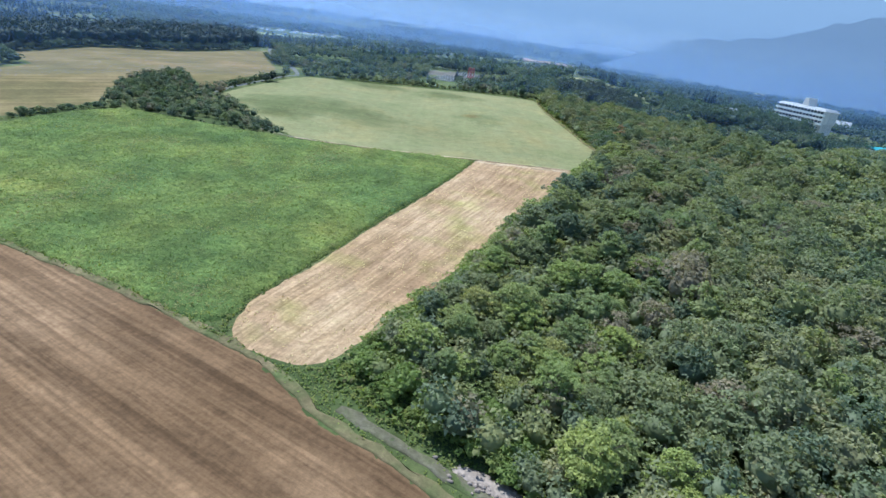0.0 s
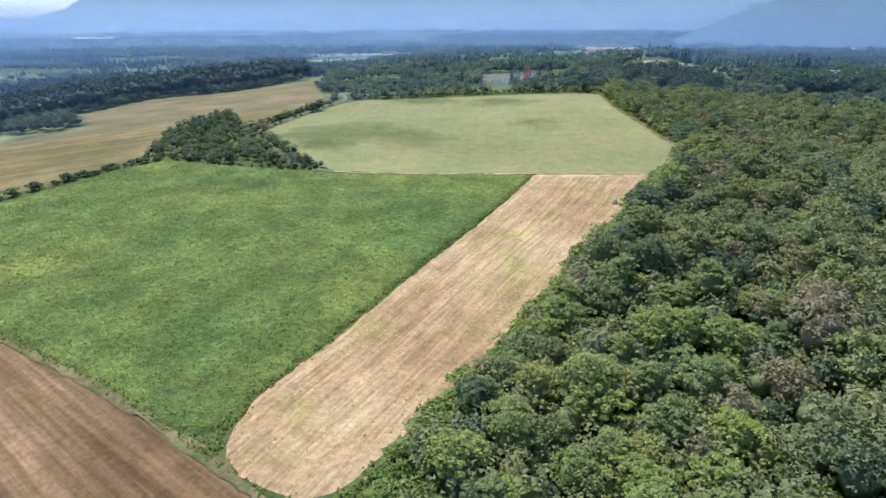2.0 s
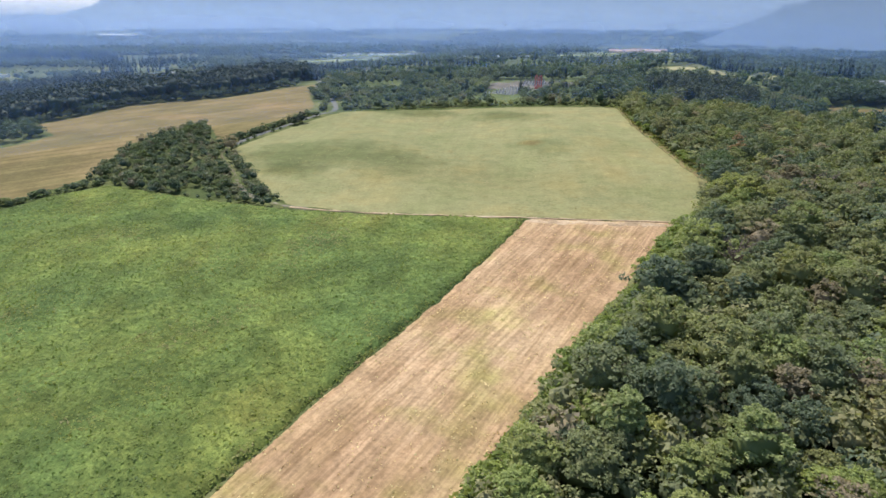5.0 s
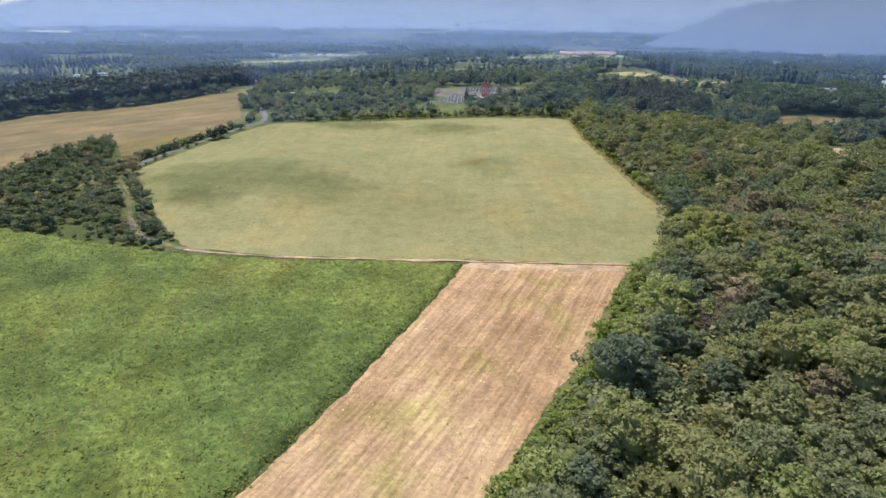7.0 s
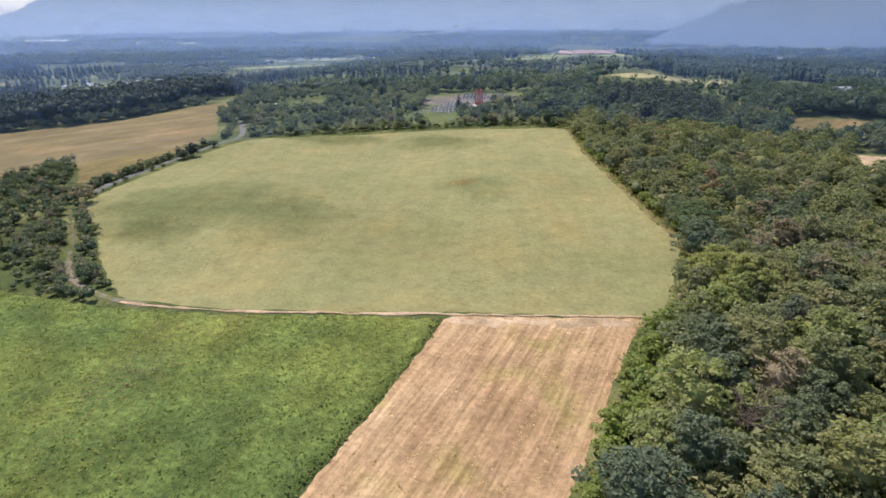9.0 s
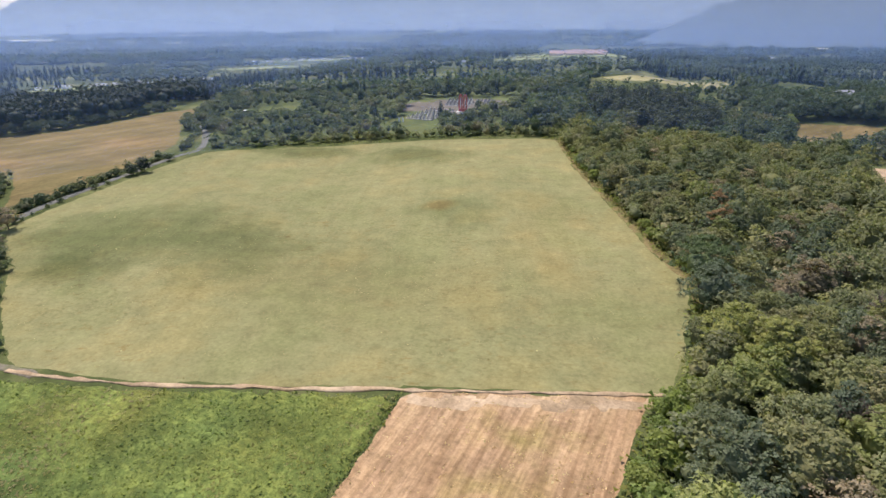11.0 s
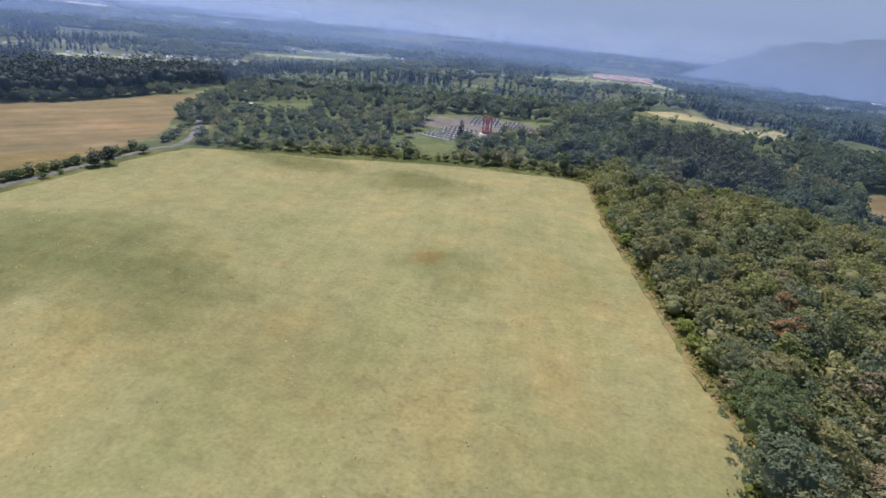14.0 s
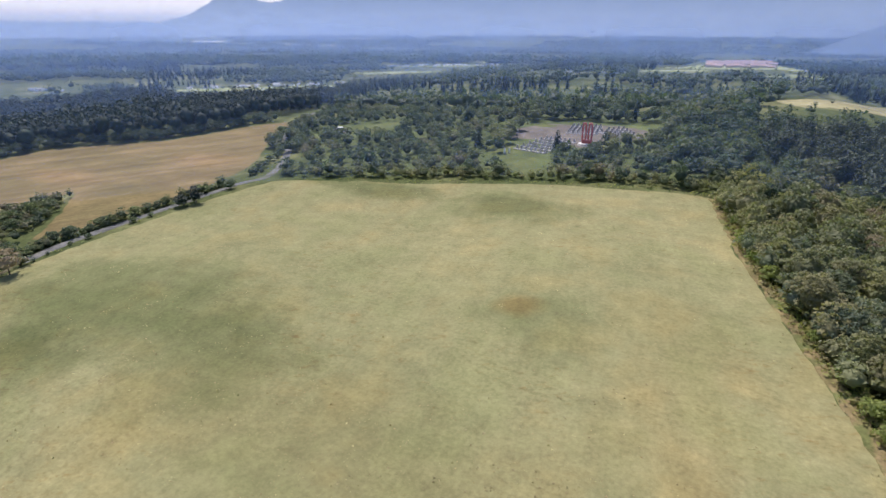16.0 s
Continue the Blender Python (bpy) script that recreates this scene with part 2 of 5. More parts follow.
GREENS = [(0.0, (0.100, 0.130, 0.092)), (0.18, (0.150, 0.172, 0.098)), (0.34, (0.212, 0.222, 0.100)), (0.48, (0.118, 0.150, 0.104)),
          (0.62, (0.225, 0.226, 0.098)), (0.75, (0.172, 0.190, 0.112)), (0.87, (0.238, 0.220, 0.118)), (0.95, (0.195, 0.222, 0.088)), (1.0, (0.235, 0.195, 0.140))]
SCRUB = [(0.0, (0.062, 0.092, 0.064)), (0.3, (0.085, 0.115, 0.066)), (0.55, (0.118, 0.150, 0.074)), (0.8, (0.165, 0.192, 0.086)), (1.0, (0.100, 0.132, 0.078))]
# very low greens: dark needles, with cloud shade over the plantation added in
DARKS = [(0.0, (0.016, 0.030, 0.026)), (0.5, (0.022, 0.040, 0.030)), (1.0, (0.036, 0.060, 0.036))]
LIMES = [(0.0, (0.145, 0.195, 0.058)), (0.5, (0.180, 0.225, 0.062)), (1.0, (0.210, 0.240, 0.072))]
WEEDS = [(0.0, (0.092, 0.136, 0.038)), (0.4, (0.138, 0.176, 0.044)), (0.75, (0.204, 0.214, 0.054)), (1.0, (0.215, 0.188, 0.09))]
# paler greens, also used to brighten the near wood
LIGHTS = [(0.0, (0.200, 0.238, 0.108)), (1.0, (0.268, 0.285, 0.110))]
NORTH = [(0.0, (0.050, 0.080, 0.060)), (0.35, (0.078, 0.108, 0.068)), (0.6, (0.105, 0.128, 0.072)), (0.8, (0.150, 0.155, 0.095)), (1.0, (0.165, 0.140, 0.110))]
# greens lowered and blued, so shade over the plain sits in the colour
PLAIN = [(0.0, (0.040, 0.066, 0.054)), (0.6, (0.066, 0.092, 0.060)), (1.0, (0.100, 0.122, 0.066))]
MAT["leaves"] = leaf_material("leaves", GREENS, "object")
# the same greens darkened a tenth, for the shadier part of the wood
MAT["dimmed_leaves"] = leaf_material("dimmed_leaves", [(p, tuple(c * 0.9 for c in rgb)) for p, rgb in GREENS], "object")
MAT["dimmed_wood"] = leaf_material("dimmed_wood", [(p, tuple(c * 0.9 for c in rgb)) for p, rgb in GREENS], "tone")
MAT["leaves_wood"] = leaf_material("leaves_wood", GREENS, "tone")
MAT["scrub_leaves"] = leaf_material("scrub_leaves", SCRUB, "object")
MAT["north_leaves"] = leaf_material("north_leaves", NORTH, "tone")
MAT["plain_leaves"] = leaf_material("plain_leaves", PLAIN, "tone", 0.8)
MAT["needles"] = leaf_material("needles", DARKS, "object", 1.0, 0.12)
MAT["needles_wood"] = leaf_material("needles_wood", DARKS, "tone", 0.55, 0.1, 0.1)
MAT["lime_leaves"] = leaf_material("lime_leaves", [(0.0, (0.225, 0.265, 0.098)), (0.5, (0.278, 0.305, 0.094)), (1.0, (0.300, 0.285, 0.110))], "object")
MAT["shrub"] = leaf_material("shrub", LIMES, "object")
MAT["weeds"] = leaf_material("weeds", WEEDS, "tone", 0.4, 0.45)
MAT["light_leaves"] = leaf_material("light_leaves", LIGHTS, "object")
MAT["rust_leaves"] = leaf_material("rust_leaves", [(0.0, (0.225, 0.140, 0.085)), (1.0, (0.27, 0.170, 0.100))], "object")
MAT["dry_leaves"] = leaf_material("dry_leaves", [(0.0, (0.215, 0.175, 0.125)), (1.0, (0.29, 0.235, 0.17))], "object")
MAT["bark"] = plain("bark", (0.075, 0.055, 0.04), 0.9, vary=0.4, scale=4)
MAT["dead_bark"] = plain("dead_bark", (0.16, 0.12, 0.10), 0.9, vary=0.3, scale=4)

# ---- ground ----
# where the eastern wood begins, by y
EDGE_Y = [-60, 20, 38, 46, 56, 62, 75, 98, 120, 142, 160, 183, 200, 216, 232, 246, 257, 285, 308, 330, 350]
EDGE_X = [40, 32, 20, 6, -15, -22.5, -19, -13, -7, 0.5, 6, 11, 15, 17.5, 20.5, 15, 12, 3.2, -4, -9, -13]
GX, GY = 0.0295, 0.0453                       # the fields lie on one slope, rising ahead and to the east


def ease(a, b, x):
    t = np.clip((x - a) / (b - a), 0, 1)
    return t * t * (3 - 2 * t)


def ground_z(x, y):
    x, y = np.asarray(x, float), np.asarray(y, float)
    z = GX * np.clip(x, -330, 400) + GY * np.clip(y, -300, 445)
    z = z - 4 * ease(28, 95, x) - 9 * ease(15, 95, x) * ease(270, 400, y) - 9 * ease(85, 130, x) * ease(380, 440, y) * (1 - 0.95 * ease(432, 500, y)) - 6 * ease(150, 400, x)
    z = z - 4.5 * np.exp(-((x - 14) / 22) ** 2 - ((y - 72) / 42) ** 2) * ease(-22, -2, x)       # hollow under the wood
    z = z - 4 * np.exp(-((x - 78) / 18) ** 2 - ((y - 450) / 30) ** 2)                                # dip beside the tan field
    inside = ease(-175, -120, x) * (1 - ease(-40, 0, x)) * ease(190, 235, y) * (1 - ease(300, 345, y))
    z = z + inside * (0.9 * np.sin(x / 17.0 + y / 30.0) + 0.6 * np.sin(y / 14.0 - x / 41.0))
    in_wood = x - np.interp(y, EDGE_Y, EDGE_X)
    z = z - 3.6 * ease(0.5, 11, in_wood) * ease(205, 235, y) * (1 - ease(440, 520, y)) * (1 - ease(55, 85, x))          # the wood falls away from the hay field
    z = z + 3.2 * ease(2, 14, in_wood) * np.exp(-((x - 42) / 22) ** 2 - ((y - 160) / 42) ** 2)
    far = np.hypot(x * 0.9, y)
    side = ease(-40, 40, x)
    z = z - 11 * ease(455 + 185 * side, 620 + 230 * side, far)
    z = z - 6 * ease(160, 210, x) * ease(480, 540, y)
    k = ease(850, 2600, far)
    z = z * (1 - k) + k * (-45)
    west = ease(285, 520, -x)
    return z * (1 - west) + west * np.minimum(z, -20) + 66 * ease(3000, 4900, far)


def mesh_from(name, verts, faces):
    """A mesh from numpy arrays: verts (n, 3), faces (m, 3 or 4)."""
    me = bpy.data.meshes.new(name)
    verts, faces = np.asarray(verts, np.float32), np.asarray(faces, np.int32)
    m, k = faces.shape
    me.vertices.add(len(verts))
    me.vertices.foreach_set("co", verts.ravel())
    me.loops.add(m * k)
    me.loops.foreach_set("vertex_index", faces.ravel())
    me.polygons.add(m)
    me.polygons.foreach_set("loop_start", np.arange(0, m * k, k, dtype=np.int32))
    me.update(calc_edges=True)
    return me


def smooth(me):
    me.polygons.foreach_set("use_smooth", np.ones(len(me.polygons), bool))
    return me


def float_attribute(me, name, values):
    me.attributes.new(name, "FLOAT", "POINT").data.foreach_set("value", np.asarray(values, np.float32))


def spaced(lo, hi, near_lo, near_hi, step):
    """Grid lines: even in the near part, ever wider beyond it."""
    out = list(np.arange(near_lo, near_hi + 0.1, step))
    for end, sign, at in ((hi, 1, near_hi), (lo, -1, near_lo)):
        d, v = step, at
        while sign * (end - v) > 0:
            d *= 1.12
            v += sign * d
            out.append(v)
    return np.array(sorted(out))


gx, gy = spaced(-4900, 4900, -330, 200, 5.0), spaced(-2500, 4950, -120, 520, 5.0)
xx, yy = np.meshgrid(gx, gy)
nx, ny = len(gx), len(gy)
idx = np.arange(nx * ny).reshape(ny, nx)
ground_mesh = smooth(mesh_from("ground", np.stack([xx, yy, ground_z(xx, yy) - 0.03], -1).reshape(-1, 3),
                               np.stack([idx[:-1, :-1], idx[:-1, 1:], idx[1:, 1:], idx[1:, :-1]], -1).reshape(-1, 4)))
ground = tagged(new("ground", ground_mesh), "rough green grassland that runs out to the plain", "ground", kind="structure")
ground_mesh.materials.append(MAT["rough_grass"])


def inside_polygon(px, py, poly):
    """Even-odd test for arrays of points."""
    poly = np.asarray(poly, float)
    res = np.zeros(np.shape(px), bool)
    for (x0, y0), (x1, y1) in zip(poly, np.roll(poly, -1, 0)):
        if y0 == y1:
            continue
        hit = ((y0 > py) != (y1 > py)) & (px < (x1 - x0) * (py - y0) / (y1 - y0) + x0)
        res ^= hit
    return res


def edge_distance(px, py, poly, closed=True):
    poly = np.asarray(poly, float)
    best = np.full(np.shape(px), 1e9)
    ends = np.roll(poly, -1, 0) if closed else poly[1:]
    for (x0, y0), (x1, y1) in zip(poly, ends):
        dx, dy = x1 - x0, y1 - y0
        t = np.clip(((px - x0) * dx + (py - y0) * dy) / max(dx * dx + dy * dy, 1e-9), 0, 1)
        best = np.minimum(best, np.hypot(px - x0 - t * dx, py - y0 - t * dy))
    return best


def rounded(poly, step, wobble, closed=True, rounds=1):
    """Corners cut round, then points every step metres with a ragged edge."""
    p = [Vector(q) for q in poly]
    for _ in range(rounds):
        q = [] if closed else [p[0]]
        for a, b in zip(p, p[1:] + ([p[0]] if closed else [])):
            c = min(0.25, 1.6 / max((b - a).length, 0.01))
            q += [a.lerp(b, c), a.lerp(b, 1 - c)]
        p = q if closed else q + [p[-1]]
    out = []
    for a, b in zip(p, p[1:] + ([p[0]] if closed else [])):
        n = max(1, round((b - a).length / step))
        out += [a.lerp(b, i / n) for i in range(n)]
    if not closed:
        out.append(p[-1])
    return [(v.x + wobble * noise.noise((v.x * 0.35, v.y * 0.35, 3)), v.y + wobble * noise.noise((v.x * 0.35, v.y * 0.35, 9))) for v in out]


def field_sheet(name, poly, step, lift, material, label, wobble=0.8, relief=None, category="field", rounds=1, lane_edge=None):
    """A field laid over the ground: a triangle mesh with a ragged outline and a lip that goes into the soil."""
    from mathutils import geometry
    rim = rounded(poly, step, wobble, True, rounds)
    arr = np.array(rim)
    x0, y0, x1, y1 = *arr.min(0), *arr.max(0)
    px, py = np.meshgrid(np.arange(x0, x1, step), np.arange(y0, y1, step))
    px[1::2] += step / 2
    keep = inside_polygon(px, py, arr) & (edge_distance(px, py, arr) > step * 0.45)
    pts = rim + list(zip(px[keep].tolist(), py[keep].tolist()))
    n = len(rim)
    co, _, faces, *_ = geometry.delaunay_2d_cdt([Vector(p) for p in pts], [], [list(range(n))], 1, 1e-4)
    co = np.array([(v.x, v.y) for v in co])
    d = edge_distance(co[:, 0], co[:, 1], arr)
    z = ground_z(co[:, 0], co[:, 1]) + lift
    if relief is not None:
        z = z + relief(co[:, 0], co[:, 1], d)
    z = np.where(d < 0.02, ground_z(co[:, 0], co[:, 1]) - 0.05, z)
    faces = np.array([f for f in faces if len(f) == 3])
    me = smooth(mesh_from(name, np.column_stack([co, z]), faces))
    float_attribute(me, "from_edge", d if lane_edge is None else edge_distance(co[:, 0], co[:, 1], lane_edge))
    me.materials.append(material)
    return tagged(new(name, me), label, category, kind="structure"), arr


STRIP = [(-25.6, 189.3), (9.5, 195.2), (8.5, 192), (5.5, 181), (1, 160), (-5, 142), (-10.5, 120), (-16, 98), (-21, 80), (-25, 68), (-27, 62), (-29.5, 59.4), (-33, 58.3), (-37, 58.4), (-41.5, 59.6),
         (-45.2, 62.4), (-47.2, 66.8), (-47.5, 73), (-46, 79.5), (-43.2, 90), (-39.7, 111), (-36.8, 125), (-32.5, 145), (-29, 165)]
HAY = [(-93, 182), (-68, 182.5), (-45, 186), (-25, 189.6), (12.5, 195.8), (15.5, 205), (17, 214), (19.5, 232), (14, 244), (10.5, 257), (6, 272), (2, 285), (-5, 308),
       (-10, 330), (-14, 348), (-24, 349), (-41, 347), (-64, 344), (-81, 338), (-104, 330), (-118, 327.5), (-150, 315), (-156, 294), (-157.5, 275),
       (-158.5, 252), (-156, 231), (-135, 216), (-115, 198), (-102, 188)]
GOLD = [(-187, 136), (-182, 152), (-180, 175), (-179, 190), (-202, 225), (-214, 262), (-209, 279), (-190, 263), (-170, 243), (-167, 256), (-166.5, 278),
        (-168, 301), (-174, 328), (-197, 359), (-212, 384), (-221, 418), (-240, 397), (-256, 350), (-281, 333), (-300, 318), (-300, 285), (-304, 260),
        (-265, 240), (-262, 228), (-270, 197), (-300, 170), (-300, 90), (-205, 80)]
TILLED = [(-101, 74.4), (-84, 70.8), (-68, 67.1), (-54, 63), (-44, 59.9), (-36, 57.0), (-30, 53.0), (-24, 48.6), (-14, 45.4), (-6, 42.4), (6, 38), (20, -10), (30, -90),
          (-150, -90), (-185, 60), (-140, 84)]
MEADOW = [(-178, 131), (-176, 147), (-173, 167), (-164, 184), (-136, 181), (-112, 179.5), (-92, 178.5), (-68, 181), (-45, 184.6), (-26, 187.8), (-29.4, 165),
          (-32.9, 145), (-37.2, 125), (-40.1, 111), (-43.6, 90), (-46.4, 79.5), (-47.9, 73), (-47.7, 66), (-52, 63.0), (-68, 67.9), (-84, 71.7), (-101, 75.3), (-140, 86.0), (-180, 64), (-196, 90), (-186, 115)]


def meadow_relief(x, y, d):
    u, v = x * 0.5 + y * 0.866, -x * 0.866 + y * 0.5
    bumps = np.array([noise.noise((a * 0.32, b * 0.75, 2)) * 0.26 + noise.noise((a * 0.09, b * 0.11, 5)) * 0.3 + noise.noise((a * 0.9, b * 0.9, 8)) * 0.10 for a, b in zip(u, v)])
    return (0.65 + bumps) * np.clip(d / 0.8, 0.5, 1) * np.clip(edge_distance(x, y, TILLED) / 4.0, 0.12, 1)


def ridges(x, y, d):
    return 0.06 * np.sin((x * 0.31 + y * 0.95) * 2 * np.pi / 3.1)


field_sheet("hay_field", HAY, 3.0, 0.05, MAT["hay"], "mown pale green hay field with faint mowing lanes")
field_sheet("stubble_strip", STRIP, 1.5, 0.06, MAT["stubble"], "tan strip of dry stubble with a rounded end", 0.6, lane_edge=[(-8, 290), (34, 290)] + STRIP[3:])
field_sheet("gold_field", GOLD, 5.0, 0.06, MAT["gold"], "ripe golden-brown field beyond the hedge", 1.5)
field_sheet("tilled_field", TILLED, 2.0, 0.08, MAT["tilled"], "bare brown tilled field with long furrow lanes", 0.25, ridges)
field_sheet("meadow", MEADOW, 0.9, 0.0, MAT["meadow"], "green meadow of tall dense weeds", 0.9, meadow_relief)


def ribbon(name, line, width, lift, material, label, category="road", step=2.0, wobble=0.45):
    """A way laid over the ground along a line, with ragged edges."""
    c = np.array(rounded(line, step, 0.0, closed=False))
    d = np.gradient(c, axis=0)
    d /= np.linalg.norm(d, axis=1, keepdims=True)
    side = np.stack([-d[:, 1], d[:, 0]], 1)
    rows = []
    for o in (-0.5, -0.45, -0.2, 0.2, 0.45, 0.5):
        w = np.array([noise.noise((p[0] * 0.4, p[1] * 0.4, 7 + o)) for p in c]) * wobble * (abs(o) > 0.3)
        p = c + side * (o * width + w)[:, None]
        z = ground_z(p[:, 0], p[:, 1]) + (lift if abs(o) < 0.48 else -0.04)
        rows.append(np.column_stack([p, z]))
    v = np.stack(rows, 1)
    n, k = v.shape[:2]
    i = np.arange(n * k).reshape(n, k)
    me = smooth(mesh_from(name, v.reshape(-1, 3), np.stack([i[:-1, :-1], i[:-1, 1:], i[1:, 1:], i[1:, :-1]], -1).reshape(-1, 4)))
    me.materials.append(material)
    return tagged(new(name, me), label, category, kind="structure")


LANE = [(-240, 440), (-214, 392), (-200, 372), (-181, 355), (-170, 341), (-161, 327), (-156.5, 317), (-160, 308), (-161.5, 290), (-162.5, 270), (-162.5, 250), (-160, 238)]
PATHWAY = [(-160, 238), (-155, 227), (-134, 209), (-121, 195.5), (-112, 188), (-103, 184), (-94, 181.5), (-86, 181)]
ribbon("lane", LANE, 2.9, 0.09, MAT["asphalt"], "narrow grey asphalt lane beside the hay field")
MAT["straw_grass"] = rough_ground("straw_grass", [(0.3, (0.13, 0.115, 0.05)), (0.5, (0.20, 0.155, 0.08)), (0.62, (0.11, 0.12, 0.045))], 1.5, 0.2, 0.1)
MAT["dry_grass"] = rough_ground("dry_grass", [(0.3, (0.092, 0.108, 0.042)), (0.5, (0.135, 0.118, 0.060)), (0.7, (0.175, 0.135, 0.078))], 1.3, 0.25, 0.08)
ribbon("footpath", PATHWAY[3:], 1.6, 0.10, MAT["gravel"], "pale gravel path that bends round the hay field", "path")
ribbon("grass_track", PATHWAY[:4], 1.0, 0.09, MAT["track"], "narrow dry grass track between scrub and hay field", "path")
ribbon("dirt_edge", [(-92, 180.7), (-68, 182.2), (-45, 185.9), (-26, 189.2), (-8, 192.3), (12, 195.6)], 0.65, 0.13, MAT["dirt"], "bare dirt line between meadow and hay field", "path", wobble=0.7)
field_sheet("bare_headland", [(-26.2, 188.6), (-8, 191.8), (11.2, 195.2), (9, 191.6), (4, 190.6), (-3, 188.2), (-12, 187.8), (-20, 185.4), (-25, 185.8)], 1.2, 0.10, MAT["dirt"], "bare pale earth at the head of the stubble strip", 1.0, category="bare earth")
ribbon("farm_track", [(-22.5, 52), (-17, 49.6), (-10, 47.4), (-3, 45.2), (4, 43), (14, 38), (24, 24)], 1.9, 0.10, MAT["track"], "gravel and grass farm track along the tilled field", "path", wobble=0.8)
ribbon("dry_margin", [(-140, 85.3), (-101, 74.9), (-84, 71.3), (-68, 67.5), (-54, 63.3), (-44, 60.2), (-36, 57.4), (-30, 53.5), (-24, 49.4), (-14, 45.8), (-6, 42.9), (3, 39.6)], 1.7, 0.17, MAT["dry_grass"], "dry grass margin along the tilled field", "grass verge", wobble=0.8)
ribbon("dry_fringe", [(20.0, 222), (20.2, 232), (14.7, 244), (11.1, 257), (6.7, 272), (2.7, 285), (-4.3, 308), (-9.3, 330), (-13.3, 346)], 2.5, 0.14, MAT["straw_grass"], "dry straw-coloured grass fringe between hay field and wood", "grass verge", wobble=0.8)

# ---- glowing mountain backdrops and tinted haze sheets ----
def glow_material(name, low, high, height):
    """Far hills as plain backdrop: haze and daylight painted into a glowing colour."""
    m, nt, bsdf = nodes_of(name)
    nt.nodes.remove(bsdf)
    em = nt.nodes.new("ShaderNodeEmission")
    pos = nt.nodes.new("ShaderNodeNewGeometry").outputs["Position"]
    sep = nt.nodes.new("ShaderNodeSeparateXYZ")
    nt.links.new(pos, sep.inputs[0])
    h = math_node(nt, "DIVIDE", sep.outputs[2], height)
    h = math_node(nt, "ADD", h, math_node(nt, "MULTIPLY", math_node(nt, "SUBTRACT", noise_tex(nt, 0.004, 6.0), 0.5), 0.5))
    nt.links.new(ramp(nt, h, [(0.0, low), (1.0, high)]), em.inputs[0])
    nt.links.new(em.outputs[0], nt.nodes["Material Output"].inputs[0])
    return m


def ridge(name, profile, distance, depth, material, label):
    """A chain of hills round the plain: heights in degrees by compass bearing, with a rough crest and spurs."""
    az = np.arange(profile[0][0], profile[-1][0] + 0.01, 0.25)
    el = np.interp(az, [p[0] for p in profile], [p[1] for p in profile])
    rows = []
    for j in range(9):
        s = j / 8.0
        spur = np.array([noise.noise((a * 0.35, j * 0.6, distance)) for a in az])
        crest = np.array([noise.fractal((a * 0.5, 1.7, distance * 0.01), 0.7, 2.1, 5) for a in az])
        d = distance - depth * (1 - s) + spur * depth * 0.12
        z = 56 + np.tan(np.radians(el + crest * 0.22 * np.clip(el, 0, 1.5))) * d * s ** 1.3 - 110 * (1 - s)
        rows.append(np.stack([np.sin(np.radians(az)) * d, 90 + np.cos(np.radians(az)) * d, z], -1))
    v = np.stack(rows)
    k, n = v.shape[:2]
    i = np.arange(n * k).reshape(k, n)
    me = smooth(mesh_from(name, v.reshape(-1, 3), np.stack([i[:-1, :-1], i[:-1, 1:], i[1:, 1:], i[1:, :-1]], -1).reshape(-1, 4)))
    me.materials.append(material)
    return tagged(new(name, me), label, "mountain", kind="structure")


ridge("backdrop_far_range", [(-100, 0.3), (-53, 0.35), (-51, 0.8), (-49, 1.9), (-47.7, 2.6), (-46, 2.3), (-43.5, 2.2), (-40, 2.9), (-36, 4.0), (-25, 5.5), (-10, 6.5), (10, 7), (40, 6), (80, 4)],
      4600, 500, glow_material("far_range", (0.385, 0.475, 0.62), (0.235, 0.325, 0.49), 230), "mountain range with pale blue haze painted into its glow")
# added sheet of painted haze, not hills, glowing up to sky white
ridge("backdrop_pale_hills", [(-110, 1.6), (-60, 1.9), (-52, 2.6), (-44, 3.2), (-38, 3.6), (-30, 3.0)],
      4800, 150, glow_material("haze_glow", (0.36, 0.42, 0.54), (0.80, 0.82, 0.86), 170), "added glowing ridge painted as bright haze above the far plain")
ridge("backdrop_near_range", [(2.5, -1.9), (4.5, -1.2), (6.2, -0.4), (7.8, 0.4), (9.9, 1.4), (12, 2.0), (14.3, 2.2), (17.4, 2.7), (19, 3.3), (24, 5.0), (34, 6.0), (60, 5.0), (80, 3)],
      3350, 420, glow_material("near_range", (0.225, 0.300, 0.430), (0.165, 0.228, 0.350), 230), "wooded mountain flank with blue-grey haze painted into its glow")


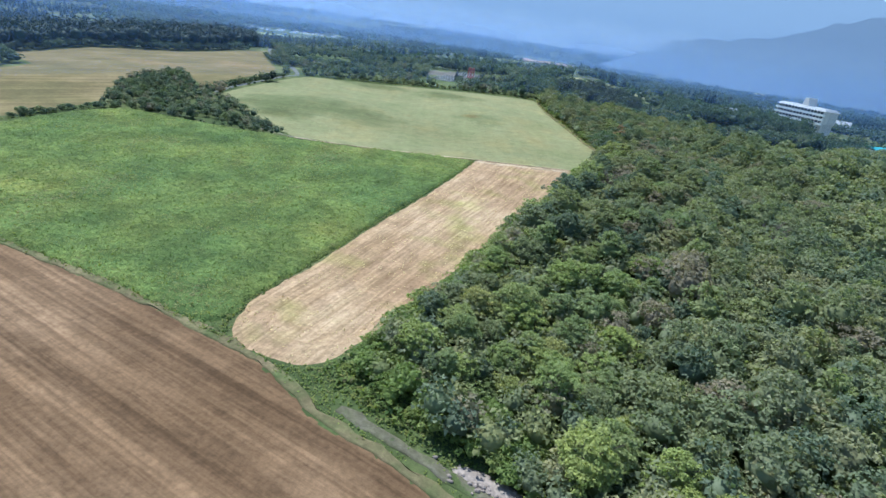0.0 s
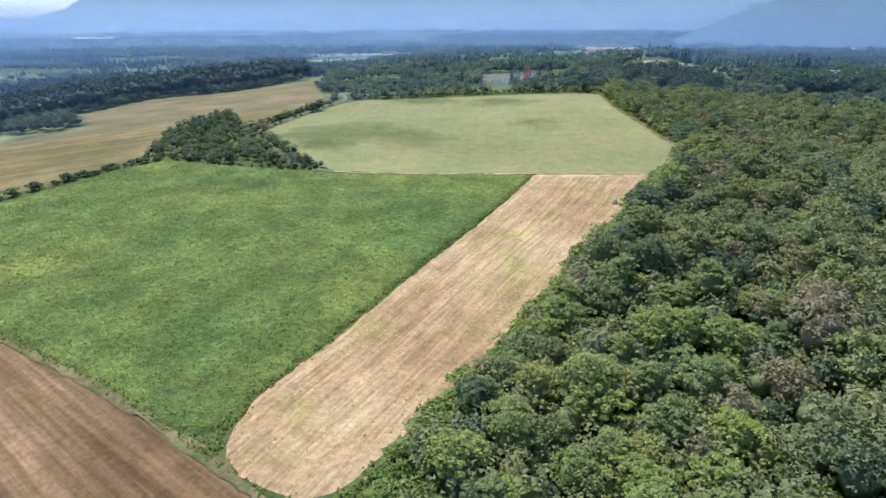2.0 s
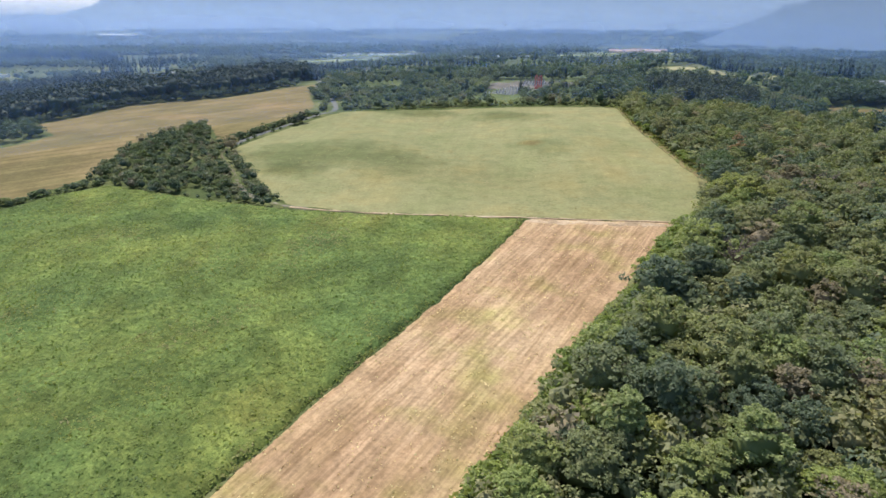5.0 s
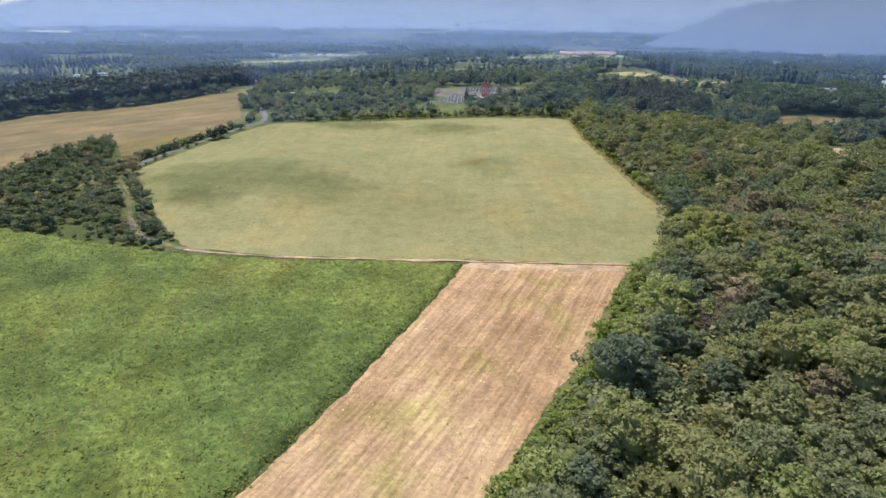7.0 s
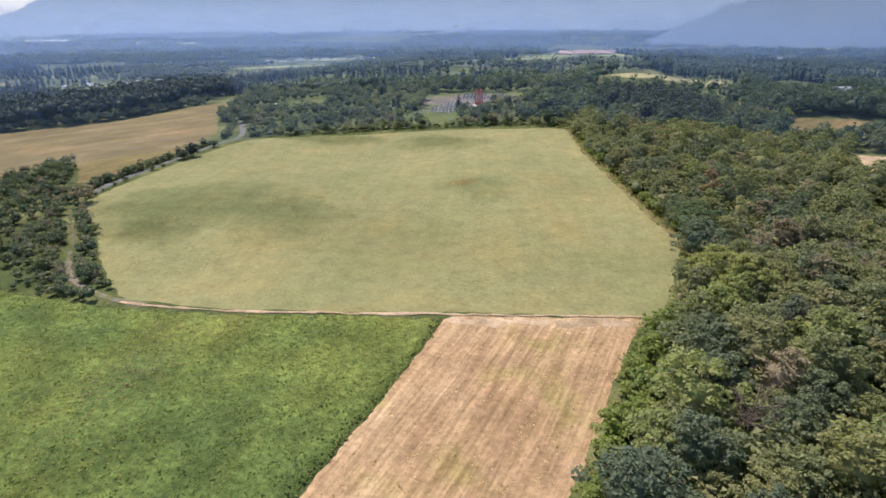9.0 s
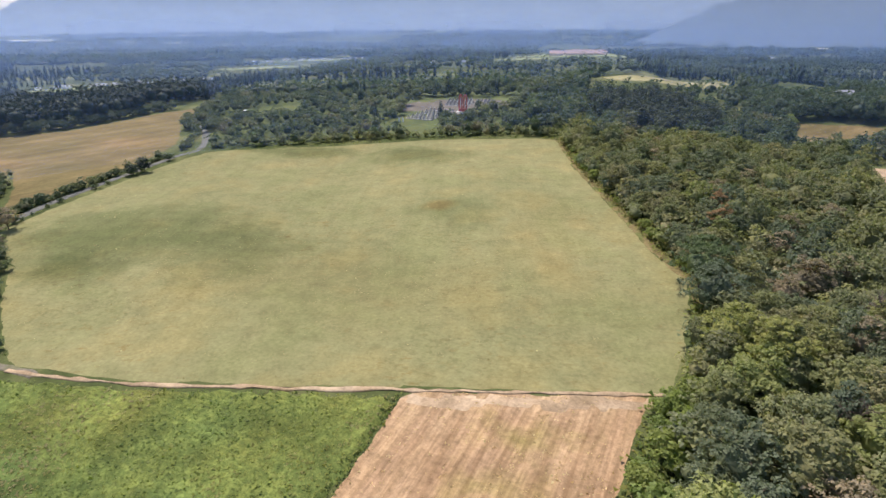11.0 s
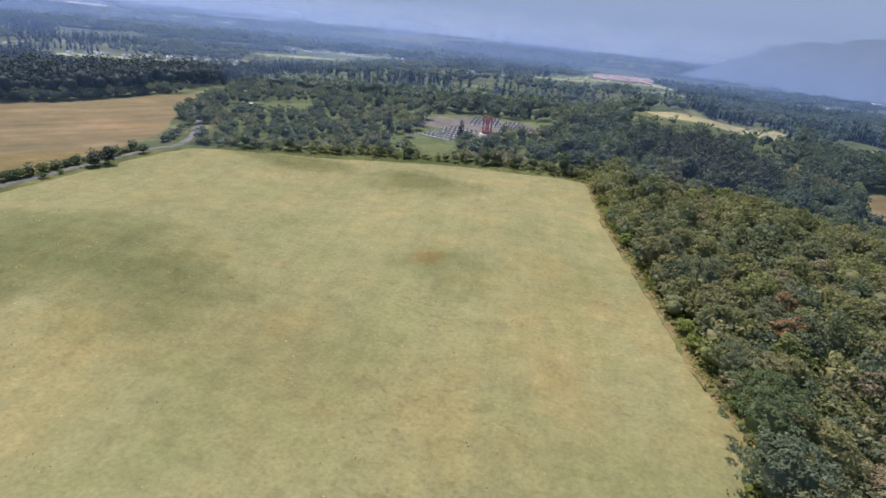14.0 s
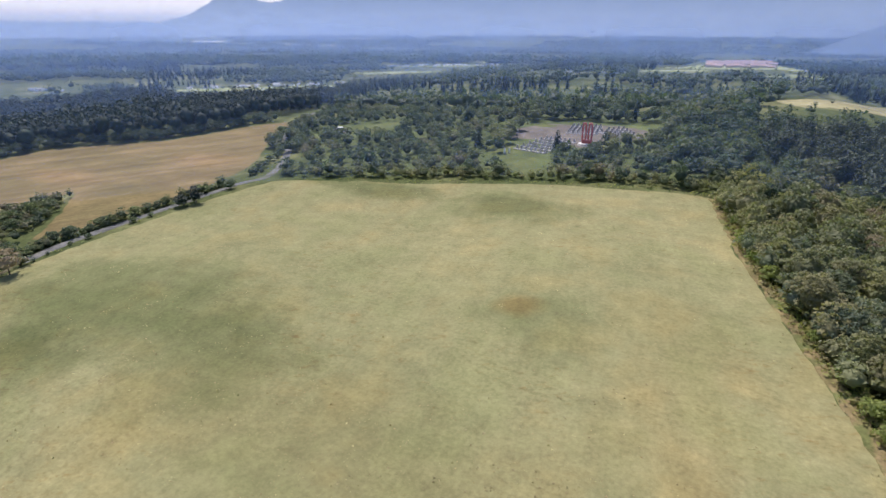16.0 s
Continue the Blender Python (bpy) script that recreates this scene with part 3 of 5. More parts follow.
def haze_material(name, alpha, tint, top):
    # see-through tint painted as haze, thinning with height
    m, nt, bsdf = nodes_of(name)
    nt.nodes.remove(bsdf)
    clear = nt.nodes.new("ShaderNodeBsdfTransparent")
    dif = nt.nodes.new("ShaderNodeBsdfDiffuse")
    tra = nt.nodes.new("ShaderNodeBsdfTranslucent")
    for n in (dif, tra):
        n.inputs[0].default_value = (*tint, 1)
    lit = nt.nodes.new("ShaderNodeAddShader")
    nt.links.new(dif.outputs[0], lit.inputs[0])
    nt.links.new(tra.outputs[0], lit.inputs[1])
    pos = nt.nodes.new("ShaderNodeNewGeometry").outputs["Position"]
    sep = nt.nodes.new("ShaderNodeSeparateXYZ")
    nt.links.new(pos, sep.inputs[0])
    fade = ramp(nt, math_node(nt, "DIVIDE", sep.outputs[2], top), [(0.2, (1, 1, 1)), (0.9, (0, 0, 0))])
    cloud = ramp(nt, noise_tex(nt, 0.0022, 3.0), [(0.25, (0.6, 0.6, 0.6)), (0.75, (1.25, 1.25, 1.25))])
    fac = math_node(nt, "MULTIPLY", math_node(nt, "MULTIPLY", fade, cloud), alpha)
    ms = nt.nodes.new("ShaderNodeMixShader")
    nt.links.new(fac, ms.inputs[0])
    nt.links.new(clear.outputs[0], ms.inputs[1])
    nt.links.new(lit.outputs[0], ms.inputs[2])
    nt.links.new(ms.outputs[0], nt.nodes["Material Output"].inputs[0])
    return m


def haze_sheet(radius, alpha, tint, top=150.0):
    """A tall curved see-through sheet, added and tinted to stand in for haze."""
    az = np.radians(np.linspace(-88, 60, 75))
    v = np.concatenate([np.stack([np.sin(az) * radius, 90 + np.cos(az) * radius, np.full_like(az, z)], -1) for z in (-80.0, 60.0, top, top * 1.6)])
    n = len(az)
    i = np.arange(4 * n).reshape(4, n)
    me = smooth(mesh_from("haze_sheet", v, np.stack([i[:-1, :-1], i[:-1, 1:], i[1:, 1:], i[1:, :-1]], -1).reshape(-1, 4)))
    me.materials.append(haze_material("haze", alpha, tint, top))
    return tagged(new("backdrop_haze", me), "curved see-through sheet tinted as thin blue haze", "haze", kind="structure")


# tinted sheets added one behind another; there is no real air volume
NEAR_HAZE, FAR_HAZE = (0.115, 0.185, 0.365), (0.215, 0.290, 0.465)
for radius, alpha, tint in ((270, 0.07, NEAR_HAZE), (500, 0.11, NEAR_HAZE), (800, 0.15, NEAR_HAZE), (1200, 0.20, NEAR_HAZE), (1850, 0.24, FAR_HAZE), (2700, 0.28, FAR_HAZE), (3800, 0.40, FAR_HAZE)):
    haze_sheet(radius, alpha, tint, 150.0 if radius < 1800 else radius * 0.058)


# ---- trees ----
def leaf_tris(rng, at, out, size, droop=0.25):
    """Small pointed leaf sprays at points, facing out; (n, 3, 3)."""
    n = len(at)
    t = np.cross(out, rng.normal(size=(n, 3)))
    t /= np.linalg.norm(t, axis=1, keepdims=True) + 1e-9
    b = np.cross(out, t)
    s = (size * rng.uniform(0.6, 1.35, n))[:, None]
    down = np.array([0, 0, -1.0]) * s * droop
    return np.stack([at + t * s * 0.62 + down, at - t * s * 0.42 + b * s * 0.45, at - t * s * 0.42 - b * s * 0.45], 1)


def lump_leaves(rng, centres, radii, per, size):
    """Leaf sprays over the upper sides of flattened lumps."""
    n = len(centres) * per
    which = np.repeat(np.arange(len(centres)), per)
    u = rng.normal(size=(n, 3))
    u /= np.linalg.norm(u, axis=1, keepdims=True)
    u[:, 2] = np.where(u[:, 2] < -0.15, -u[:, 2], u[:, 2])
    at = centres[which] + u * radii[which] * rng.uniform(0.62, 1.15, (n, 1))
    out = u * 0.75 + rng.normal(size=(n, 3)) * 0.42 + np.array([0, 0, 0.6])
    out /= np.linalg.norm(out, axis=1, keepdims=True)
    return leaf_tris(rng, at, out, size)


def ico(sub=1):
    bm = bmesh.new()
    bmesh.ops.create_icosphere(bm, subdivisions=sub, radius=1)
    v = np.array([p.co[:] for p in bm.verts])
    f = np.array([[q.index for q in p.verts] for p in bm.faces])
    bm.free()
    return v, f


ICO1, ICO2 = ico(1), ico(2)


def broadleaf(rng, radius, height, lumps, per, size, flat=0.5, core=ICO1):
    """A domed crown of many boughs round a dark heart. Gives leaf sprays and the heart's triangles, foot at the origin."""
    ang = rng.uniform(0, 2 * np.pi) + np.arange(lumps) * 2.39996
    q = np.sqrt((np.arange(lumps) + 0.5) / lumps)
    lobes = 1 + 0.16 * np.sin(ang * 3 + rng.uniform(0, 6)) + 0.10 * np.sin(ang * 5 + rng.uniform(0, 6))
    r = radius * 0.9 * q * lobes * rng.uniform(0.86, 1.12, lumps)
    z = height * (0.95 - 0.47 * q ** 2.3) + rng.uniform(-0.075, 0.06, lumps) * height
    c = np.stack([np.cos(ang) * r, np.sin(ang) * r, z], -1)
    rr = radius * rng.uniform(0.62, 1.08, lumps) * 1.32 / math.sqrt(lumps)
    rad = np.stack([rr, rr, rr * flat * rng.uniform(0.8, 1.3, lumps)], -1)
    skew = np.array([rng.uniform(0.85, 1.25), rng.uniform(0.85, 1.15), 1.0])
    c = c * skew + np.stack([np.sin(z * 1.3 + ang[0]) * 0.12, np.cos(z * 1.1) * 0.12, 0 * z], -1) * radius
    leaves = lump_leaves(rng, c, rad, per, size)
    v, f = core
    heart = v * (1 + rng.uniform(-0.2, 0.2, (len(v), 1))) * np.array([radius * 0.66, radius * 0.66, height * 0.26]) + np.array([0, 0, height * 0.50])
    return leaves, heart, f


def conifer(rng, radius, height, tiers, per, size):
    """A spire of drooping tiers."""
    out = []
    for k in range(tiers):
        s = k / tiers
        r = radius * (1 - s) ** 0.45
        n = max(4, int(per * (1 - s * 0.75)))
        a = rng.uniform(0, 2 * np.pi, n)
        d = r * rng.uniform(0.55, 1.08, n)
        at = np.stack([np.cos(a) * d, np.sin(a) * d, height * (0.14 + 0.86 * s) - d * 0.28 + rng.uniform(-0.2, 0.2, n)], -1)
        o = np.stack([np.cos(a), np.sin(a), np.full(n, 0.8)], -1) + rng.normal(size=(n, 3)) * 0.3
        out.append(leaf_tris(rng, at, o / np.linalg.norm(o, axis=1, keepdims=True), size, 0.4))
    n = 7
    a = np.arange(n) * 2 * np.pi / n
    heart = np.concatenate([np.stack([np.cos(a) * radius * 0.5, np.sin(a) * radius * 0.5, np.full(n, height * 0.14)], -1), [[0, 0, height * 0.97], [0, 0, height * 0.1]]])
    f = [[i, (i + 1) % n, n] for i in range(n)] + [[(i + 1) % n, i, n + 1] for i in range(n)]
    return np.concatenate(out), heart, np.array(f)


def crown_mesh(name, shape, material):
    leaves, heart, f = shape
    n = len(leaves) * 3
    v = np.concatenate([leaves.reshape(-1, 3), heart])
    tri = np.concatenate([np.arange(n).reshape(-1, 3), f + n])
    me = mesh_from(name, v, tri)
    me.materials.append(material)
    return me


def tube(bm, points, radii, sides=6):
    """A tapering round bar through points."""
    rings = []
    for i, (p, r) in enumerate(zip(points, radii)):
        a, b = Vector(points[max(i - 1, 0)]), Vector(points[min(i + 1, len(points) - 1)])
        m = (b - a).to_track_quat("Z", "Y").to_matrix()
        rings.append([bm.verts.new(Vector(p) + m @ Vector((math.cos(k * math.tau / sides) * r, math.sin(k * math.tau / sides) * r, 0))) for k in range(sides)])
    for a, b in zip(rings, rings[1:]):
        for k in range(sides):
            bm.faces.new((a[k], a[(k + 1) % sides], b[(k + 1) % sides], b[k]))
    bm.faces.new(rings[0][::-1])
    bm.faces.new(rings[-1])


def part(name, bm, material, parent, label=""):
    """Links a bmesh as one mesh object under a thing or a part."""
    me = bpy.data.meshes.new(name)
    bm.to_mesh(me)
    bm.free()
    me.materials.append(material)
    ob = new(name, me)
    ob.parent = parent
    return tagged(ob, label)


def trunk_bm(rng, height, radius, thick, limbs=5, twigs=0):
    """A tapered trunk with limbs; with twigs, a bare crown."""
    bm = bmesh.new()
    lean = rng.uniform(-0.05, 0.05, 2) * height
    pts = [(lean[0] * s * s, lean[1] * s * s, -0.4 + (height * 0.82 + 0.4) * s) for s in (0, 0.3, 0.6, 1)]
    tube(bm, pts, [thick, thick * 0.75, thick * 0.5, thick * 0.18])
    for k in range(limbs):
        a, s = k * 2.4 + rng.uniform(0, 1), rng.uniform(0.35, 0.8)
        base = Vector((lean[0] * s * s, lean[1] * s * s, height * 0.82 * s))
        tip = base + Vector((math.cos(a) * radius * 0.75, math.sin(a) * radius * 0.75, height * rng.uniform(0.12, 0.3)))
        bend = base.lerp(tip, 0.5) + Vector((0, 0, height * 0.03))
        tube(bm, [base, bend, tip], [thick * 0.4, thick * 0.28, thick * 0.1], 5)
        for _ in range(twigs):
            p = base.lerp(tip, rng.uniform(0.35, 0.95))
            e = p + Vector((rng.normal() * 0.7, rng.normal() * 0.7, rng.uniform(0.3, 1.6))) * radius * 0.3
            tube(bm, [p, p.lerp(e, 0.5) + Vector((0, 0, 0.08)), e], [thick * 0.16, thick * 0.1, thick * 0.04], 4)
    return bm


def tree_thing(name, crown, trunk, label, category, group=""):
    root = tagged(new(name), label, category, group)
    if crown:
        ob = new("crown", crown)
        ob.parent = root
    part("trunk", trunk, MAT["bark"] if crown else MAT["dead_bark"], root)
    return root


def stand(ob, x, y, size=1.0, turn=0.0, sink=0.0):
    ob.matrix_basis = Matrix.Translation((x, y, float(ground_z(x, y)) - sink)) @ Matrix.Rotation(turn, 4, "Z") @ Matrix.Scale(size, 4)
    return ob


def plant(protos, spots, rng, low, high):
    """Sets one tree at each spot: the first of each kind is the thing itself, the rest are copies."""
    used = set()
    for x, y in spots:
        p = protos[rng.integers(len(protos))]
        size, turn = rng.uniform(low, high), rng.uniform(0, math.tau)
        m = Matrix.Translation((x, y, float(ground_z(x, y)) - 0.1)) @ Matrix.Rotation(turn, 4, "Z") @ Matrix.Scale(size, 4)
        if p.name in used:
            copy_thing(p, m)
        else:
            used.add(p.name)
            p.matrix_basis = m
    for p in protos:
        if p.name not in used:
            for o in (*p.children_recursive, p):
                bpy.data.objects.remove(o)


def scatter(rng, x0, x1, y0, y1, step):
    px, py = np.meshgrid(np.arange(x0, x1, step), np.arange(y0, y1, step))
    px, py = px.ravel(), py.ravel()
    return px + rng.uniform(-0.42, 0.42, px.shape) * step + 0.0, py + rng.uniform(-0.42, 0.42, py.shape) * step


def woods(name, shapes, x, y, size, tone, material, label, category="woodland", sink=0.2):
    """Many trees as one mesh: leaf clumps and hearts of the given shapes, each tree turned, sized and tinted."""
    rng = np.random.default_rng(len(name) + len(x))
    vs, fs, ts, base = [], [], [], 0
    kind = rng.integers(len(shapes), size=len(x))
    z = ground_z(x, y) - sink
    for k, (leaves, heart, f) in enumerate(shapes):
        pick = np.nonzero(kind == k)[0]
        if not len(pick):
            continue
        v = np.concatenate([leaves.reshape(-1, 3), heart])
        nl = len(leaves) * 3
        tri = np.concatenate([np.arange(nl).reshape(-1, 3), f + nl])
        a = rng.uniform(0, 2 * np.pi, len(pick))
        c, s = np.cos(a)[:, None], np.sin(a)[:, None]
        sc, sz = size[pick][:, None], (size[pick] * rng.uniform(0.85, 1.2, len(pick)))[:, None]
        w = np.stack([(v[:, 0] * c - v[:, 1] * s) * sc + x[pick][:, None], (v[:, 0] * s + v[:, 1] * c) * sc + y[pick][:, None], v[:, 2] * sz + z[pick][:, None]], -1)
        vs.append(w.reshape(-1, 3))
        fs.append((tri[None] + (base + np.arange(len(pick)) * len(v))[:, None, None]).reshape(-1, 3))
        ts.append(np.repeat(tone[pick], len(v)))
        base += len(pick) * len(v)
    me = mesh_from(name, np.concatenate(vs), np.concatenate(fs))
    float_attribute(me, "tone", np.concatenate(ts))
    me.materials.append(material)
    return tagged(new(name, me), label, category, kind="stuff")


NORTH_X = [-240, -150, -118, -104, -81, -64, -41, -14, 30]
NORTH_Y = [330, 321, 333, 336, 344, 350, 353, 353, 350]
PARK = [(-108, 392), (-110, 432), (-88, 446), (-44, 446), (-38, 418), (-48, 404), (-66, 394), (-80, 378)]
OPENING = [(-102, 372), (-76, 380), (-64, 352), (-72, 350)]
PADDOCK = [(-190, 385), (-184, 412), (-168, 424), (-157, 404), (-168, 388)]
TAN_FIELD = [(92, 405), (99, 440), (106, 465), (121, 469), (147, 467), (152, 455), (132, 432), (110, 411)]
YARD = [(86, 304), (87, 316), (99, 357), (112, 353), (126, 345), (160, 352), (170, 334), (150, 322), (128, 333), (108, 341), (95, 318)]
PLOT = [(114, 355), (129, 382), (146, 384), (166, 374), (158, 355), (128, 349)]
LONG_FIELD = [(2, 566), (19, 539), (60, 571), (92, 597), (112, 650), (108, 674), (75, 640), (42, 602), (22, 590)]
GLADES = [[(-700, 660), (-690, 700), (-560, 850), (-520, 840), (-600, 720)], [(-720, 1220), (-640, 1330), (-540, 1400), (-560, 1330)], [(-150, 1170), (-80, 1190), (-90, 1240), (-150, 1230)],
          [(0, 930), (75, 1120), (90, 1120), (30, 930)], [(-110, 1130), (45, 1130), (85, 1480), (-120, 1480)],
          [(-690, 1050), (-560, 1200), (-520, 1170), (-620, 1030)], [(-660, 1500), (-520, 1660), (-470, 1610), (-590, 1470)], [(-160, 1030), (-60, 1040), (-70, 1100), (-150, 1090)]]
STAND = [(-6, 424), (10, 396), (28, 362), (52, 384), (58, 420), (42, 446), (18, 444)]
OPEN_PLACES = [PARK, OPENING, PADDOCK, TAN_FIELD, YARD, PLOT, LONG_FIELD, *GLADES]


def is_open(x, y, margin=2.5):
    res = np.zeros(np.shape(x), bool)
    for p in OPEN_PLACES:
        res |= inside_polygon(x, y, p) | (edge_distance(x, y, p) < margin)
    return res


def before_open(x, y, places, reach=210.0):
    """True where trees before open ground are shrunk to clear the camera's view."""
    d = np.hypot(x + 5, y - 140) + 1e-6
    res = np.zeros(np.shape(x), bool)
    for s in np.arange(8.0, reach, 12.0):
        px, py = x + (x + 5) / d * s, y + (y - 140) / d * s
        for p in places:
            res |= inside_polygon(px, py, p)
    return res


def east_wood(x, y):
    return (x > np.interp(y, EDGE_Y, EDGE_X)) & (y < 352) & (x < 0.61 * (y + 22) + 26) & (x > -30)


def north_wood(x, y):
    lane = edge_distance(x, y, LANE, False) > 4.5
    lx = np.interp(y, [320, 327, 341, 355, 372, 392, 440, 470], [-150, -157, -166, -177, -196, -210, -236, -250])
    return (y > np.interp(x, NORTH_X, NORTH_Y)) & (x > lx) & lane & (y < 470) & (x < 0.64 * (y + 25) + 30)


rng = np.random.default_rng(5)
wx, wy = scatter(rng, -40, 380, -60, 352, 5.2)
keep = east_wood(wx, wy) & ~is_open(wx, wy) & ~((wy < 60) & (wx < 9)) & (wx - np.interp(wy, EDGE_Y, EDGE_X) > np.where(wy < 130, 2.2, 1.2))
wx, wy = wx[keep], wy[keep]
depth_in = wx - np.interp(wy, EDGE_Y, EDGE_X)
near = (wy > 36) & (wy < 300)
order = np.argsort(np.where(near, depth_in * (1 + np.clip(wy - 180, 0, 99) / 100), 1e6))
first = np.zeros(len(wx), bool)
first[order[:290]] = True

protos = []
for k in range(9):
    r, h = rng.uniform(3.5, 4.6), rng.uniform(6.8, 8.8)
    if k % 3 == 2:
        shape = broadleaf(rng, r * 0.85, h * 1.05, 46, 46, 0.32, 0.85)
    else:
        shape = broadleaf(rng, r, h, 50, 48, 0.33, 0.6)
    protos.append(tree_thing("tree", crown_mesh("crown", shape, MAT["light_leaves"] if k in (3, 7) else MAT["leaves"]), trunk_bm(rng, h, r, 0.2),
                             "broadleaf tree with tiered green crown at the wood's edge", "tree", "trees of the eastern wood"))
young = first & (wy < 118)
middle = first & ~young & (wy < 198)
plant(protos, list(zip(wx[middle], wy[middle])), rng, 0.66, 1.22)
protos = []
for k in range(8):
    r, h = rng.uniform(3.5, 4.8), rng.uniform(6.8, 8.8)
    protos.append(tree_thing("tree", crown_mesh("crown", broadleaf(rng, r, h, 48, 46, 0.33, 0.5 + 0.2 * (k % 3)), MAT["dimmed_leaves"]), trunk_bm(rng, h, r, 0.2),
                             "broadleaf tree with dense crown of dimmed greens beside the hay field", "tree", "trees of the eastern wood"))
dimmed = first & (wy >= 198)
plant(protos, list(zip(wx[dimmed], wy[dimmed])), rng, 0.62, 1.22)
protos = []
# leaf colours raised here to put more light into the near wood
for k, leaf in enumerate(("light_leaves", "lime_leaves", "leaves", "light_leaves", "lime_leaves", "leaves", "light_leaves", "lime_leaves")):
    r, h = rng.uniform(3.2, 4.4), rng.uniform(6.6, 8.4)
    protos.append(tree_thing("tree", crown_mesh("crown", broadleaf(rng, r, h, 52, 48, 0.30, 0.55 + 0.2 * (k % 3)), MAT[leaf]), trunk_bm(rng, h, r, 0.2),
                             "broadleaf tree with leaf colour raised to light green in the wood", "tree", "trees of the eastern wood"))
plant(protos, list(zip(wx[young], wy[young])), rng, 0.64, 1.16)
ux, uy = scatter(rng, -25, 110, 40, 350, 4.3)
ux, uy = ux + 2.6, uy + 2.6
keep = east_wood(ux, uy) & (ux - np.interp(uy, EDGE_Y, EDGE_X) < 60)
under = [broadleaf(rng, rng.uniform(2.4, 3.2), rng.uniform(4.6, 6.2), 12, 13, 0.54, 0.6, ICO1) for _ in range(5)]
woods("undergrowth", under, ux[keep], uy[keep], rng.uniform(0.7, 1.2, keep.sum()), rng.uniform(0.3, 1, keep.sum()) ** 0.8, MAT["leaves_wood"], "young trees filling the gaps of the wood")

mid = [broadleaf(rng, rng.uniform(3.5, 4.7), rng.uniform(7.0, 9.2), 22, 11, 0.84, 0.6 if k % 3 else 0.9, ICO1) for k in range(8)]
squat = np.where(before_open(wx, wy, [YARD], 42.0), 0.27, np.where(before_open(wx, wy, [TAN_FIELD, PLOT], 56.0), 0.5, 1.0))
fine = [broadleaf(rng, rng.uniform(3.5, 4.7), rng.uniform(7.0, 9.2), 32, 20, 0.52, 0.6 if k % 3 else 0.9, ICO1) for k in range(8)]
close = (wy > 40) & (wx - 0.25 * wy < 45) & (wx < 95)
for pick, kinds, leaf in ((~first & close & (wy < 198), fine, "leaves_wood"), (~first & close & (wy >= 198), fine, "dimmed_wood"), (~first & ~close, mid, "leaves_wood")):
    wide = np.array([noise.noise((a * 0.03, b * 0.03, 4)) for a, b in zip(wx[pick], wy[pick])])
    # tone raised at y < 120 to brighten the near trees
    woods("eastern_wood", kinds, wx[pick], wy[pick], squat[pick] * rng.uniform(0.62, 1.25, pick.sum()), np.clip(rng.uniform(0, 1, pick.sum()) * 0.8 + 0.22 * (wy[pick] < 120) + 0.35 * wide + 0.08, 0, 1), MAT[leaf],
          "dense mixed green wood on the eastern slope")
vx, vy = scatter(rng, -260, 330, 318, 470, 5.1)
keep = north_wood(vx, vy) & ~is_open(vx, vy, 3.0) & ~inside_polygon(vx, vy, STAND)
vx, vy = vx[keep], vy[keep]
coarse = [broadleaf(rng, rng.uniform(3.6, 4.8), rng.uniform(6.8, 8.8), 16, 11, 0.9, 0.65, ICO1) for _ in range(6)]
squat = np.where(before_open(vx, vy, [YARD, TAN_FIELD, PLOT], 56.0), 0.5, 1.0)
woods("northern_wood", coarse, vx, vy, squat * np.where((vx < -115) | ((vx < -28) & (vy < 402)), 0.62, 1.0) * rng.uniform(0.5, 1.15, len(vx)) ** 1.2, np.clip(0.3 + 0.6 * np.array([noise.noise((a * 0.03, b * 0.03, 9)) for a, b in zip(vx, vy)]) + rng.uniform(-0.3, 0.45, len(vx)), 0, 1), MAT["north_leaves"], "dense green wood behind the hay field")

dark = np.array([noise.noise((a * 0.02, b * 0.02, 14)) for a, b in zip(vx, vy)])
pick = ((dark > 0.34) & (vx > -40) & (vx < 60) & (vy > 375)) | ((rng.uniform(0, 1, len(vx)) < 0.025) & (vy > 365))
woods("dark_conifers", [conifer(rng, 2.8, 11.5, 8, 14, 1.0) for _ in range(3)], vx[pick] + 1.5, vy[pick] + 1.5, rng.uniform(0.75, 1.15, pick.sum()), rng.uniform(0.3, 1, pick.sum()), MAT["needles_wood"], "dark conifers standing in the northern wood")
qx, qy = scatter(rng, -10, 62, 355, 450, 3.6)
keep = inside_polygon(qx, qy, STAND)
MAT["stand_needles"] = leaf_material("stand_needles", [(0.0, (0.046, 0.066, 0.046)), (1.0, (0.086, 0.106, 0.062))], "tone", 0.8, 0.2)
woods("conifer_stand", [broadleaf(rng, 2.4, 10.0, 30, 13, 0.6, 1.35) for _ in range(5)], qx[keep], qy[keep], rng.uniform(0.75, 1.1, keep.sum()), rng.uniform(0, 1, keep.sum()), MAT["stand_needles"], "stand of slender green conifers in the wood")
low_x, low_y = scatter(rng, -160, 5, 320, 362, 3.0)
front = low_y - np.interp(low_x, NORTH_X, NORTH_Y)
keep = (front > -1.2) & (front < 7) & ~is_open(low_x, low_y, 0.0) & (edge_distance(low_x, low_y, LANE, False) > 3)
woods("thicket", under, low_x[keep], low_y[keep], rng.uniform(0.35, 0.7, keep.sum()), rng.uniform(0.2, 1.0, keep.sum()), MAT["leaves_wood"], "low thicket along the top of the hay field")
